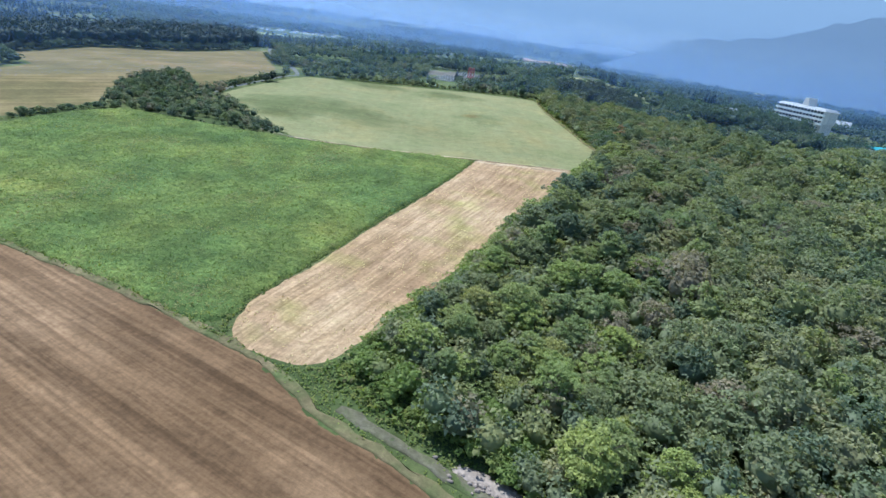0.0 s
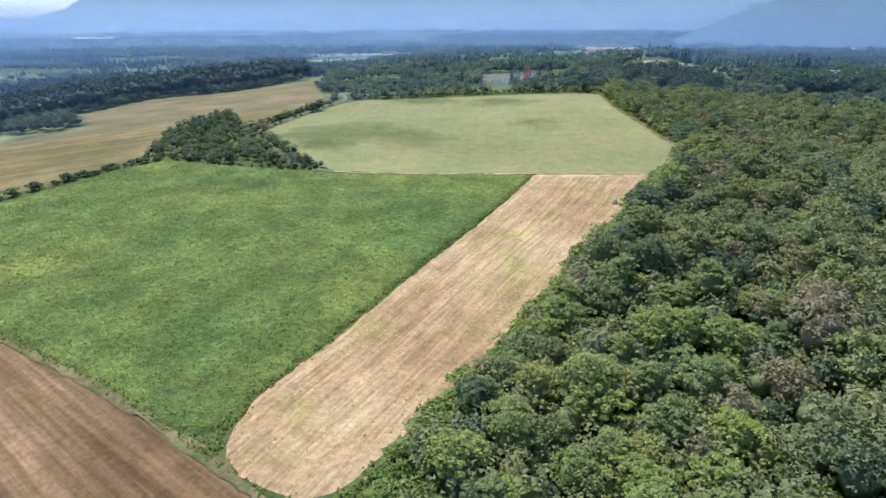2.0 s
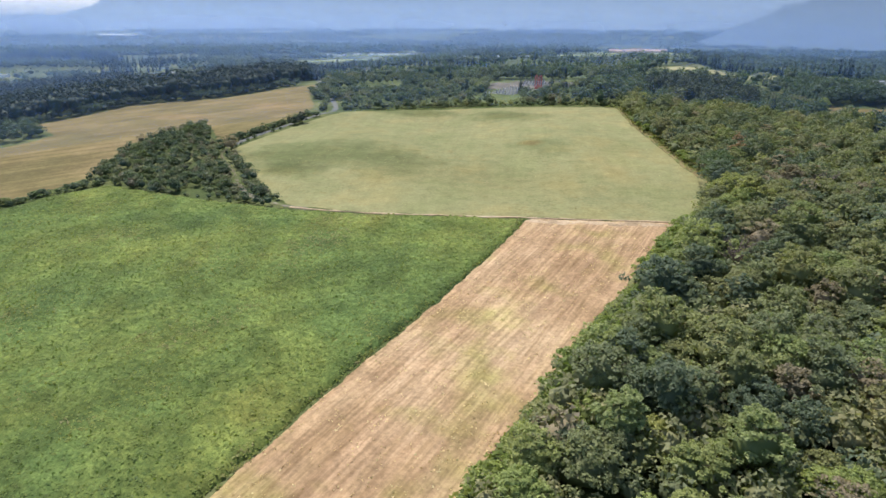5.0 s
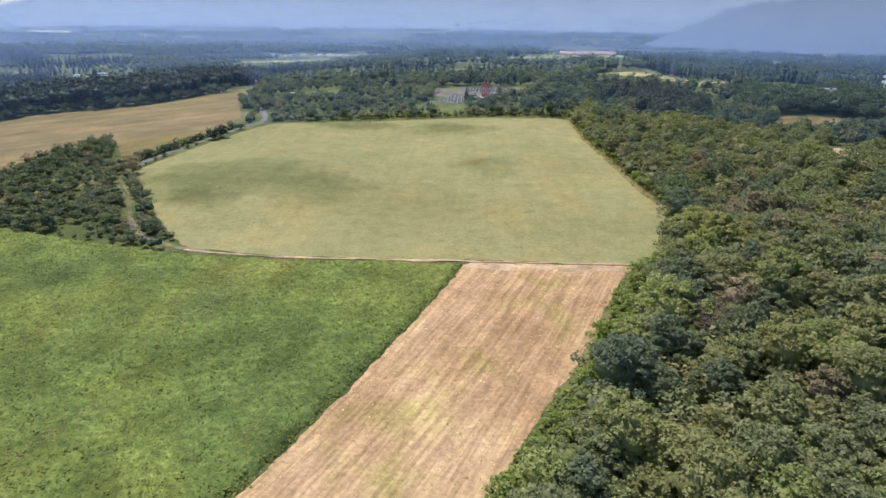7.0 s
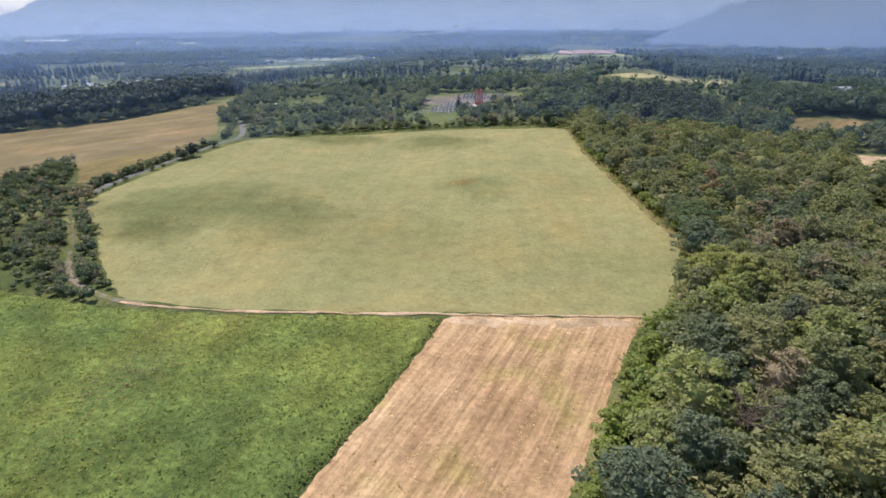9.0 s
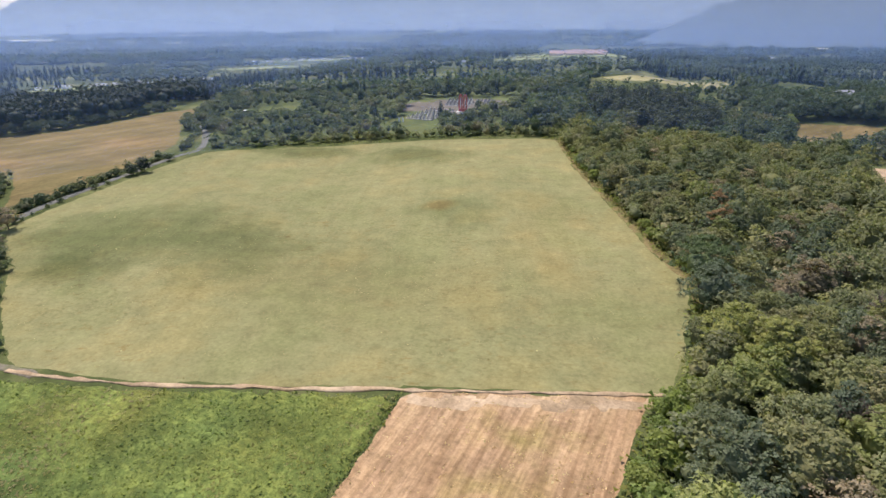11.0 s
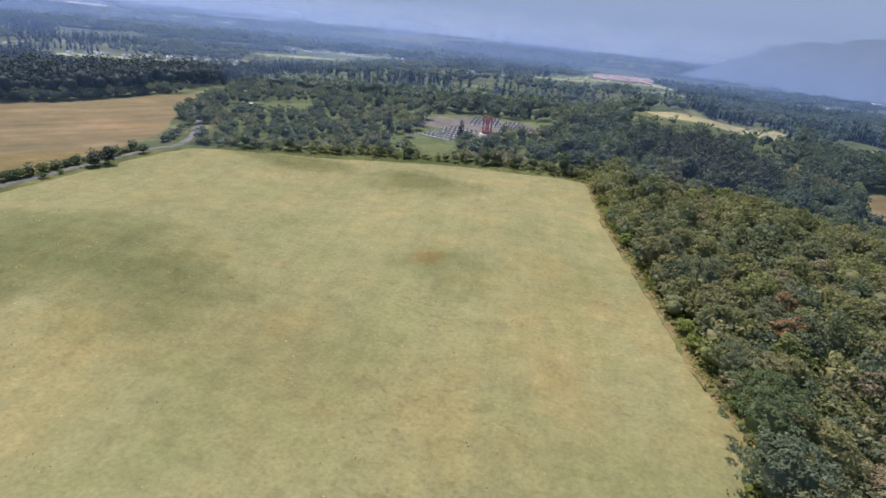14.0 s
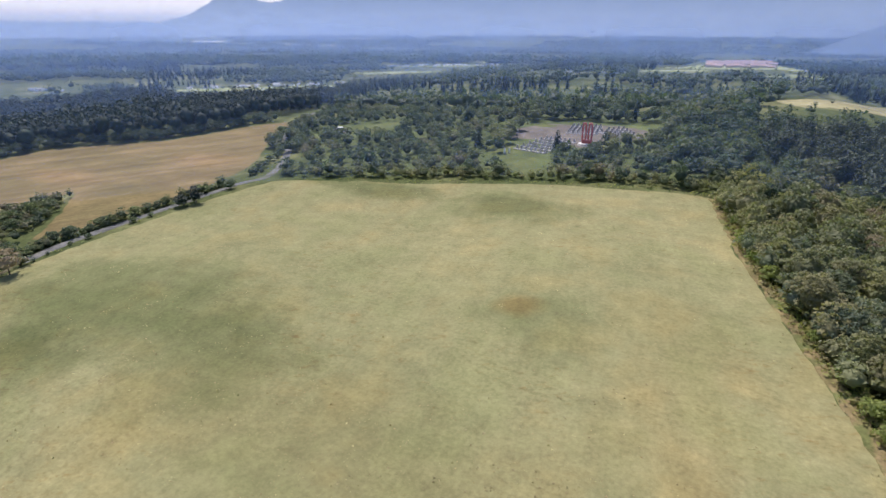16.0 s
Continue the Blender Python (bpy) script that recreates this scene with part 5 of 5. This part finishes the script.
for x, y, s in DRY:
    t = tree_thing("tree", crown_mesh("crown", broadleaf(rng, 3.6, 9.4, 30, 30, 0.36, 0.6, ICO1), MAT["dry_leaves"]), trunk_bm(rng, 9.2, 3.2, 0.2, 6, 3), "tree with dry greyish-brown leaves in the wood", "tree", "dry trees")
    stand(t, x, y, s)
MAT["blossom"] = leaf_material("blossom", [(0.0, (0.36, 0.34, 0.24)), (1.0, (0.46, 0.42, 0.32))], "object")
for x, y, s in ((5.3, 67.7, 0.62), (9.5, 65.0, 0.55), (12, 72, 0.5), (33, 96, 0.5)):
    t = tree_thing("tree", crown_mesh("crown", broadleaf(rng, 3.0, 9.5, 26, 30, 0.3, 0.6), MAT["blossom"]), trunk_bm(rng, 9.0, 2.6, 0.18), "tree covered in pale cream blossom in the wood", "tree", "blossoming trees")
    stand(t, x, y, s)
for x, y, s in ((18.7, 163.3, 1.0), (44, 214, 1.1), (58, 140, 1.0), (30, 186, 0.9)):
    t = tree_thing("dead_tree", None, trunk_bm(rng, 10.5, 4.0, 0.22, 13, 16), "dead bare tree with grey-brown branches in the wood", "tree", "dead trees")
    stand(t, x, y, s)

# stones and spoil beside the farm track
MAT["spoil"] = rough_ground("spoil", [(0.3, (0.20, 0.15, 0.13)), (0.7, (0.32, 0.26, 0.23))], 1.5, 0.2, 0.1)
field_sheet("spoil_patch", [(-7, 47.4), (-3, 49.4), (3, 47.6), (8, 43.6), (3, 44.2)], 0.8, 0.14, MAT["spoil"], "patch of pinkish bare spoil beside the track", 0.5, lambda x, y, d: 0.25 * np.clip(d, 0, 1), "spoil")
rock_v, rock_f = ICO1
rocks = [(np.zeros((0, 3, 3)), rock_v * rng.uniform(0.7, 1.2, (len(rock_v), 1)) * np.array([0.45, 0.34, 0.26]), rock_f) for _ in range(5)]
rx, ry = rng.normal(1.0, 3.2, 60), rng.normal(46.6, 1.1, 60)
woods("rubble", rocks, rx, ry, rng.uniform(0.4, 1.3, 60), rng.uniform(0, 1, 60), MAT["spoil"], "broken pinkish stones lying beside the track", "stones", sink=-0.15)

# ---- cemetery park behind the hay field ----
MAT["paving"] = rough_ground("paving", [(0.3, (0.11, 0.098, 0.088)), (0.7, (0.165, 0.147, 0.13))], 1.2, 0.1, 0.02)
MAT["granite"] = plain("granite", (0.20, 0.20, 0.21), 0.35, vary=0.3)
MAT["pale_stone"] = plain("pale_stone", (0.34, 0.33, 0.32), 0.7, vary=0.2)
MAT["red_paint"] = plain("red_paint", (0.46, 0.10, 0.085), 0.5, vary=0.2)
MAT["white_paint"] = plain("white_paint", (0.78, 0.77, 0.74), 0.6, vary=0.06)
MAT["concrete"] = plain("concrete", (0.42, 0.40, 0.38), 0.85, vary=0.2, scale=0.6)
MAT["glass"] = plain("glass", (0.05, 0.06, 0.07), 0.12, vary=0.3)
MAT["tyre"] = plain("tyre", (0.025, 0.025, 0.025), 0.8)
MAT["steel"] = plain("steel", (0.5, 0.5, 0.5), 0.35, 0.9)

field_sheet("park_paving", [(-104, 396), (-104, 428), (-92, 440), (-60, 444), (-44, 436), (-42, 420), (-56, 402), (-64, 392), (-74, 400), (-90, 404)], 3.0, 0.06, MAT["paving"], "pinkish-grey paving of the cemetery park", category="paving")
field_sheet("park_lawn", [(-100, 374), (-76, 381), (-74, 390), (-92, 396), (-106, 388)], 3.0, 0.05, MAT["lawn"], "small sunlit lawn before the cemetery", category="lawn")
field_sheet("opening_grass", [(-73, 352), (-64, 352), (-76, 378), (-96, 374)], 3.0, 0.04, MAT["lawn"], "grassy gap in the wood", category="lawn")
for p in ([(-98, 428), (-86, 430), (-84, 439), (-95, 438)], [(-76, 428), (-70, 429), (-70, 441), (-78, 439)], [(-66, 430), (-61, 430), (-60, 442), (-66, 442)], [(-52, 406), (-44, 414), (-42, 424), (-46, 420)]):
    field_sheet("park_lawn", p, 2.5, 0.10, MAT["lawn"], "strip of lawn between the graves", category="lawn")


def box_bm(x0, x1, y0, y1, z0, z1, bevel=0.0):
    bm = bmesh.new()
    bmesh.ops.create_cube(bm, size=1)
    for v in bm.verts:
        v.co = Vector((x0 if v.co.x < 0 else x1, y0 if v.co.y < 0 else y1, z0 if v.co.z < 0 else z1))
    if bevel:
        bmesh.ops.bevel(bm, geom=bm.edges[:], offset=bevel, segments=1, affect="EDGES")
    return bm


def gravestone(slab, label):
    root = tagged(new("gravestone"), label, "gravestone", "gravestones")
    part("kerb", box_bm(-0.9, 0.9, -1.1, 0.8, -0.2, 0.28, 0.04), MAT["pale_stone"], root)
    part("plinth", box_bm(-0.55, 0.55, 0.0, 0.7, 0.28, 0.62, 0.03), MAT["granite"], root)
    bm = box_bm(-0.36, 0.36, 0.18, 0.52, 0.62, 1.6, 0.05)
    part("slab", bm, slab, root)
    return root


def graves(origin, along, rows, columns, row_step, col_step, slab, label):
    """Rows of stones on a slope: origin, the way of a row, steps in metres."""
    first = gravestone(slab, label)
    a = math.atan2(along[1], along[0])
    used = False
    for r in range(rows):
        for c in range(columns):
            if rng.uniform() < 0.06:
                continue
            x = origin[0] + math.cos(a) * c * col_step - math.sin(a) * r * row_step
            y = origin[1] + math.sin(a) * c * col_step + math.cos(a) * r * row_step
            m = Matrix.Translation((x, y, float(ground_z(x, y)) + 0.08)) @ Matrix.Rotation(a + rng.uniform(-0.02, 0.02), 4, "Z")
            if used:
                copy_thing(first, m)
            else:
                first.matrix_basis, used = m, True


graves((-88, 386), (0.9, -0.25), 6, 7, 4.2, 2.2, MAT["pale_stone"], "pale stone grave on a low kerb")
graves((-77, 420), (0.97, 0.12), 5, 7, 3.8, 2.0, MAT["granite"], "dark granite grave on a low kerb")
graves((-57, 414), (0.85, 0.5), 5, 6, 4.2, 2.2, MAT["granite"], "dark granite grave in the paved rows")

monument = tagged(new("monument"), "tall red monument of two slender loops on a round plinth", "monument")
bm = bmesh.new()
bmesh.ops.create_cone(bm, cap_ends=True, segments=20, radius1=3.0, radius2=2.7, depth=0.9)
bmesh.ops.translate(bm, verts=bm.verts, vec=(0, 0, 0.3))
part("plinth", bm, MAT["concrete"], monument, "round concrete plinth")
for side in (-1, 1):
    bm = bmesh.new()
    pts = []
    for k in range(25):
        a = k / 24 * math.tau
        h = 5.6 + 5.0 * math.cos(a)
        pts.append((side * 1.0 + math.copysign(abs(math.sin(a)) ** 0.5, math.sin(a)) * 0.62, side * 0.15, h))
    tube(bm, pts, [0.34] * 25, 8)
    part("loop", bm, MAT["red_paint"], monument, "red painted steel loop")
bm = box_bm(-1.7, 1.7, -0.4, 0.4, 0.7, 2.6, 0.1)
part("foot", bm, MAT["red_paint"], monument, "red lower panel")
monument.matrix_basis = Matrix.Translation((-64, 401, float(ground_z(-64, 401)))) @ Matrix.Rotation(radians(-10), 4, "Z") @ Matrix.Diagonal((1.2, 1.1, 0.82, 1))

for x, y, r, h in ((-71, 384, 2.0, 9.5), (-54, 391, 3.4, 8.6), (-46.5, 395, 2.0, 6.5), (-104, 384, 2.2, 9.0)):
    t = tree_thing("conifer", crown_mesh("crown", conifer(rng, r, h, 12, 26, 0.75), MAT["needles"]), trunk_bm(rng, h, r * 0.6, 0.16, 3), "dark conical conifer in the cemetery park", "conifer", "park conifers")
    stand(t, x, y)
protos = [tree_thing("park_tree", crown_mesh("crown", broadleaf(rng, 3.6, 6.5, 26, 30, 0.48, 0.7), MAT["leaves"]), trunk_bm(rng, 6.4, 3.2, 0.2), "rounded broadleaf tree around the cemetery", "tree", "park trees") for _ in range(3)]
plant(protos, [(-98, 404), (-101, 412), (-54, 398), (-49, 402), (-100, 420), (-100, 392), (-103, 398), (-97, 388), (-107, 405), (-95, 394), (-57, 384), (-58, 374), (-50, 384), (-44, 400), (-40, 408), (-36, 420)], rng, 0.75, 1.1)
for x, y in ((-90, 378), (-88.2, 378.4)):
    post = tagged(new("marker_post"), "white square marker post on the lawn", "post", "marker posts")
    part("shaft", box_bm(-0.28, 0.28, -0.28, 0.28, -0.2, 2.0, 0.03), MAT["white_paint"], post)
    part("cap", box_bm(-0.34, 0.34, -0.34, 0.34, 2.0, 2.15, 0.03), MAT["pale_stone"], post)
    stand(post, x, y)
field_sheet("paddock", PADDOCK, 3.0, 0.05, MAT["lawn"], "sunlit grass paddock among the trees", category="lawn")
field_sheet("paddock_yard", [(-190, 384), (-193, 402), (-184, 404), (-176, 392), (-174, 383)], 3.0, 0.09, MAT["gravel"], "small gravel yard beside the paddock", category="yard")


def vehicle(name, body_mat, label, length=4.6, width=1.8, cab=1.75):
    root = tagged(new(name), label, "car")
    part("body", box_bm(-length / 2, length / 2, -width / 2, width / 2, 0.35, 1.05, 0.12), body_mat, root)
    part("cabin", box_bm(-length * 0.30, length * 0.22, -width * 0.44, width * 0.44, 1.05, cab - 0.08, 0.16), MAT["glass"], root)
    part("roof", box_bm(-length * 0.27, length * 0.19, -width * 0.42, width * 0.42, cab - 0.08, cab, 0.03), MAT["white_paint"], root)
    for sx in (-1, 1):
        for sy in (-1, 1):
            bm = bmesh.new()
            bmesh.ops.create_cone(bm, cap_ends=True, segments=14, radius1=0.34, radius2=0.34, depth=0.24, matrix=Matrix.Translation((sx * length * 0.31, sy * width * 0.46, 0.34)) @ Matrix.Rotation(math.pi / 2, 4, "X"))
            wheel = part("wheel", bm, MAT["tyre"], root)
            bm = bmesh.new()
            bmesh.ops.create_cone(bm, cap_ends=True, segments=10, radius1=0.2, radius2=0.2, depth=0.26, matrix=Matrix.Translation((sx * length * 0.31, sy * width * 0.46, 0.34)) @ Matrix.Rotation(math.pi / 2, 4, "X"))
            part("rim", bm, MAT["steel"], wheel)
    return root


stand(vehicle("car", plain("dark_paint", (0.03, 0.03, 0.035), 0.3), "dark car with a white roof parked in the yard"), -183, 394, 1.15, 0.4, -0.09)
stand(vehicle("van", MAT["red_paint"], "red and white van parked at the meadow's edge", 4.8, 1.9, 2.1), -184, 128, 1.0, 0.8)

# ---- clearings and buildings in the east ----
field_sheet("tan_field", TAN_FIELD, 4.0, 0.06, MAT["gold"], "small dry tan field among the trees", 1.2)
field_sheet("yard", YARD, 4.0, 0.06, MAT["dirt"], "bare earth yard beside a white wall", 1.2, category="yard")
field_sheet("plot", PLOT, 4.0, 0.06, MAT["lawn"], "light green plot behind the white wall", 1.2)
field_sheet("long_field", LONG_FIELD, 6.0, 0.08, MAT["pale_field"], "long pale dry field in the woods", 1.5)


ribbon("concrete_apron", [(84.5, 300), (95, 319), (106.5, 342.5), (124, 337), (150, 327), (176, 322)], 5.0, 0.35, MAT["white_paint"], "pale concrete apron round the earth yard", "pavement", wobble=0.25)


def gable_house(name, length, width, eaves, ridge_z, wall_mat, roof_mat, label, category="house", group="", windows=True):
    root = tagged(new(name), label, category, group)
    part("wall", box_bm(-length / 2, length / 2, -width / 2, width / 2, -1.0, eaves), wall_mat, root)
    bm = bmesh.new()
    o = 0.5
    ring = []
    for x in (-length / 2 - o, length / 2 + o):
        ring.append([bm.verts.new(p) for p in ((x, -width / 2 - o, eaves - 0.15), (x, 0, ridge_z), (x, width / 2 + o, eaves - 0.15), (x, width / 2 + o, eaves + 0.1), (x, 0, ridge_z + 0.3), (x, -width / 2 - o, eaves + 0.1))])
    a, b = ring
    for k in range(6):
        bm.faces.new((a[k], a[(k + 1) % 6], b[(k + 1) % 6], b[k]))
    bm.faces.new(a[::-1]), bm.faces.new(b)
    part("roof", bm, roof_mat, root)
    for sx in (-1, 1):
        bm = bmesh.new()
        x = sx * length / 2
        bm.faces.new([bm.verts.new(p) for p in ((x, -width / 2, eaves), (x, width / 2, eaves), (x, 0, ridge_z))])
        part("gable", bm, wall_mat, root)
    if windows:
        n = max(2, int(length / 4))
        for k in range(n):
            x = -length / 2 + (k + 0.5) * length / n
            part("window", box_bm(x - 0.7, x + 0.7, -width / 2 - 0.06, -width / 2 + 0.05, 1.0, 2.3), MAT["glass"], root)
    return root


MAT["teal_roof"] = plain("teal_roof", (0.06, 0.36, 0.40), 0.45, vary=0.12)
MAT["red_roof"] = plain("red_roof", (0.36, 0.25, 0.25), 0.7, vary=0.25)
MAT["pink_wall"] = plain("pink_wall", (0.62, 0.50, 0.46), 0.8, vary=0.1)
MAT["grey_roof"] = plain("grey_roof", (0.27, 0.28, 0.31), 0.6, vary=0.25)
MAT["cream_wall"] = plain("cream_wall", (0.66, 0.60, 0.54), 0.8, vary=0.08)
stand(gable_house("hall", 30, 16, 5.5, 9.0, MAT["white_paint"], MAT["teal_roof"], "low hall with a bright teal metal roof", "building"), 206, 388, 1.0, 0.5)


def hotel():
    """A long block: banded upper storeys that jut out over a recessed base on piers, a sloping roof edge and a tower."""
    root = tagged(new("hotel"), "long pale pinkish hotel block with banded upper storeys on piers", "building")
    ln, dp, base, hs = 50.0, 16.0, 9.0, 3.7
    top = base + 3 * hs
    part("base", box_bm(6, ln - 2, 3, dp, -6, base, 0.1), MAT["cream_wall"], root)
    part("wall", box_bm(0.4, ln - 0.4, 0.4, dp, base, top), MAT["cream_wall"], root)
    bm = bmesh.new()
    lower = [bm.verts.new(p) for p in ((-0.8, -1.2, top), (ln + 0.8, -1.2, top), (ln + 0.8, dp + 0.8, top), (-0.8, dp + 0.8, top))]
    upper = [bm.verts.new(p) for p in ((2.5, 2.0, top + 2.0), (ln - 2.5, 2.0, top + 2.0), (ln - 2.5, dp - 2.0, top + 2.0), (2.5, dp - 2.0, top + 2.0))]
    bm.faces.new(lower[::-1]), bm.faces.new(upper)
    for k in range(4):
        bm.faces.new((lower[k], lower[(k + 1) % 4], upper[(k + 1) % 4], upper[k]))
    part("roof", bm, MAT["grey_roof"], root, "grey-violet hipped roof")
    bm = box_bm(ln * 0.44, ln * 0.58, 3, dp - 3, top + 1.0, top + 8.5, 0.1)
    for v in bm.verts:
        if v.co.z > top + 4:
            v.co.x += (ln * 0.51 - v.co.x) * 0.45
    part("tower", bm, MAT["cream_wall"], root)
    for s in range(3):
        z = base + s * hs
        balcony = part("balcony", box_bm(-0.6, ln + 0.4, -1.2, 0.4, z - 0.4, z + 1.3, 0.08), MAT["white_paint"], root)
        part("rail", box_bm(-0.6, ln + 0.4, -1.26, -1.18, z + 1.3, z + 1.42), MAT["steel"], balcony)
        part("end_band", box_bm(-0.6, 0.4, 0.42, dp, z - 0.4, z + 1.3, 0.08), MAT["white_paint"], root)
        for k in range(14):
            x = 1.2 + k * (ln - 2.4) / 14
            part("window", box_bm(x + 0.2, x + 2.9, 0.34, 0.5, z + 1.3, z + hs - 0.4), MAT["glass"], root)
        part("window", box_bm(0.33, 0.5, 2, dp - 2, z + 1.3, z + hs - 0.5), MAT["glass"], root)
    for k in range(7):
        x = 7 + k * (ln - 12) / 6
        part("pier", box_bm(x - 0.6, x + 0.6, -0.6, 0.6, -5, base - 0.4, 0.1), MAT["white_paint"], root)
    for k in range(6):
        x = 8.5 + k * (ln - 12) / 6
        part("window", box_bm(x, x + 4, 2.92, 3.08, 1.5, base - 3), MAT["glass"], root)
    return root


stand(hotel(), 200.6, 575, 1.0, radians(-62), -1.2)
stand(gable_house("hotel_annex", 40, 16, 11, 15, MAT["cream_wall"], MAT["grey_roof"], "pale annex building behind the hotel", "building"), 337, 772, 1.0, -0.5)
stand(gable_house("house", 15, 9, 4.5, 7.5, MAT["white_paint"], MAT["grey_roof"], "house with a pale roof among the trees", "house"), 148, 529, 1.0, 0.25)
for x, y, ln, turn in ((957, 3158, 190, -0.4), (837, 2580, 90, -0.3), (620, 3190, 40, 0.2)):
    stand(gable_house("greenhouse", ln, 20, 8, 11, MAT["white_paint"], MAT["white_paint"], "long white greenhouse at the foot of the mountain", "greenhouse", windows=False), x, y, 1.0, turn)

# ---- the plain: red-roofed village, scattered houses, greenhouses ----
first = gable_house("house", 22, 11, 6, 9.5, MAT["pink_wall"], MAT["red_roof"], "pale house with a pinkish-red roof in the village", "house", "red-roofed village")
k = 0
for r in range(6):
    for c in range(8):
        y = 1200 + r * 170 + rng.uniform(-20, 20)
        x = (-75 + c * 13 + rng.uniform(-3, 3)) * y / 1250
        m = Matrix.Translation((x, y, float(ground_z(x, y)))) @ Matrix.Rotation(rng.uniform(-0.3, 0.3), 4, "Z") @ Matrix.Scale(rng.uniform(0.55, 0.85) * y / 1250, 4)
        if k:
            copy_thing(first, m)
        else:
            first.matrix_basis = m
        k += 1
first = gable_house("house", 14, 9, 5, 8, MAT["white_paint"], MAT["grey_roof"], "small white house with a grey roof on the plain", "house", "houses of the plain")
k = 0
for (x0, y0), (x1, y1), n in HOUSE_ROWS:
    for _ in range(n):
        s = rng.uniform()
        x, y = x0 + (x1 - x0) * s + rng.normal() * 14, y0 + (y1 - y0) * s + rng.normal() * 14
        m = Matrix.Translation((x, y, float(ground_z(x, y)))) @ Matrix.Rotation(rng.uniform(0, 3), 4, "Z") @ Matrix.Scale(rng.uniform(0.5, 0.78), 4)
        if k:
            copy_thing(first, m)
        else:
            first.matrix_basis = m
        k += 1
for p in GLADES:
    field_sheet("glade", p, 14.0, 0.3, MAT["pasture"], "pale green pasture in the woods of the plain", 4.0)
for x, y, ln, turn in ((-2330, 3240, 330, 0.62), (-2060, 2700, 150, 0.75), (-2300, 2690, 150, 0.7), (-2850, 2560, 190, 0.8), (-2600, 3600, 260, 0.6)):
    stand(gable_house("greenhouse", ln, 34, 5, 8, MAT["white_paint"], MAT["white_paint"], "long white greenhouse on the far plain", "greenhouse", "far greenhouses", False), x, y, 1.0, turn)
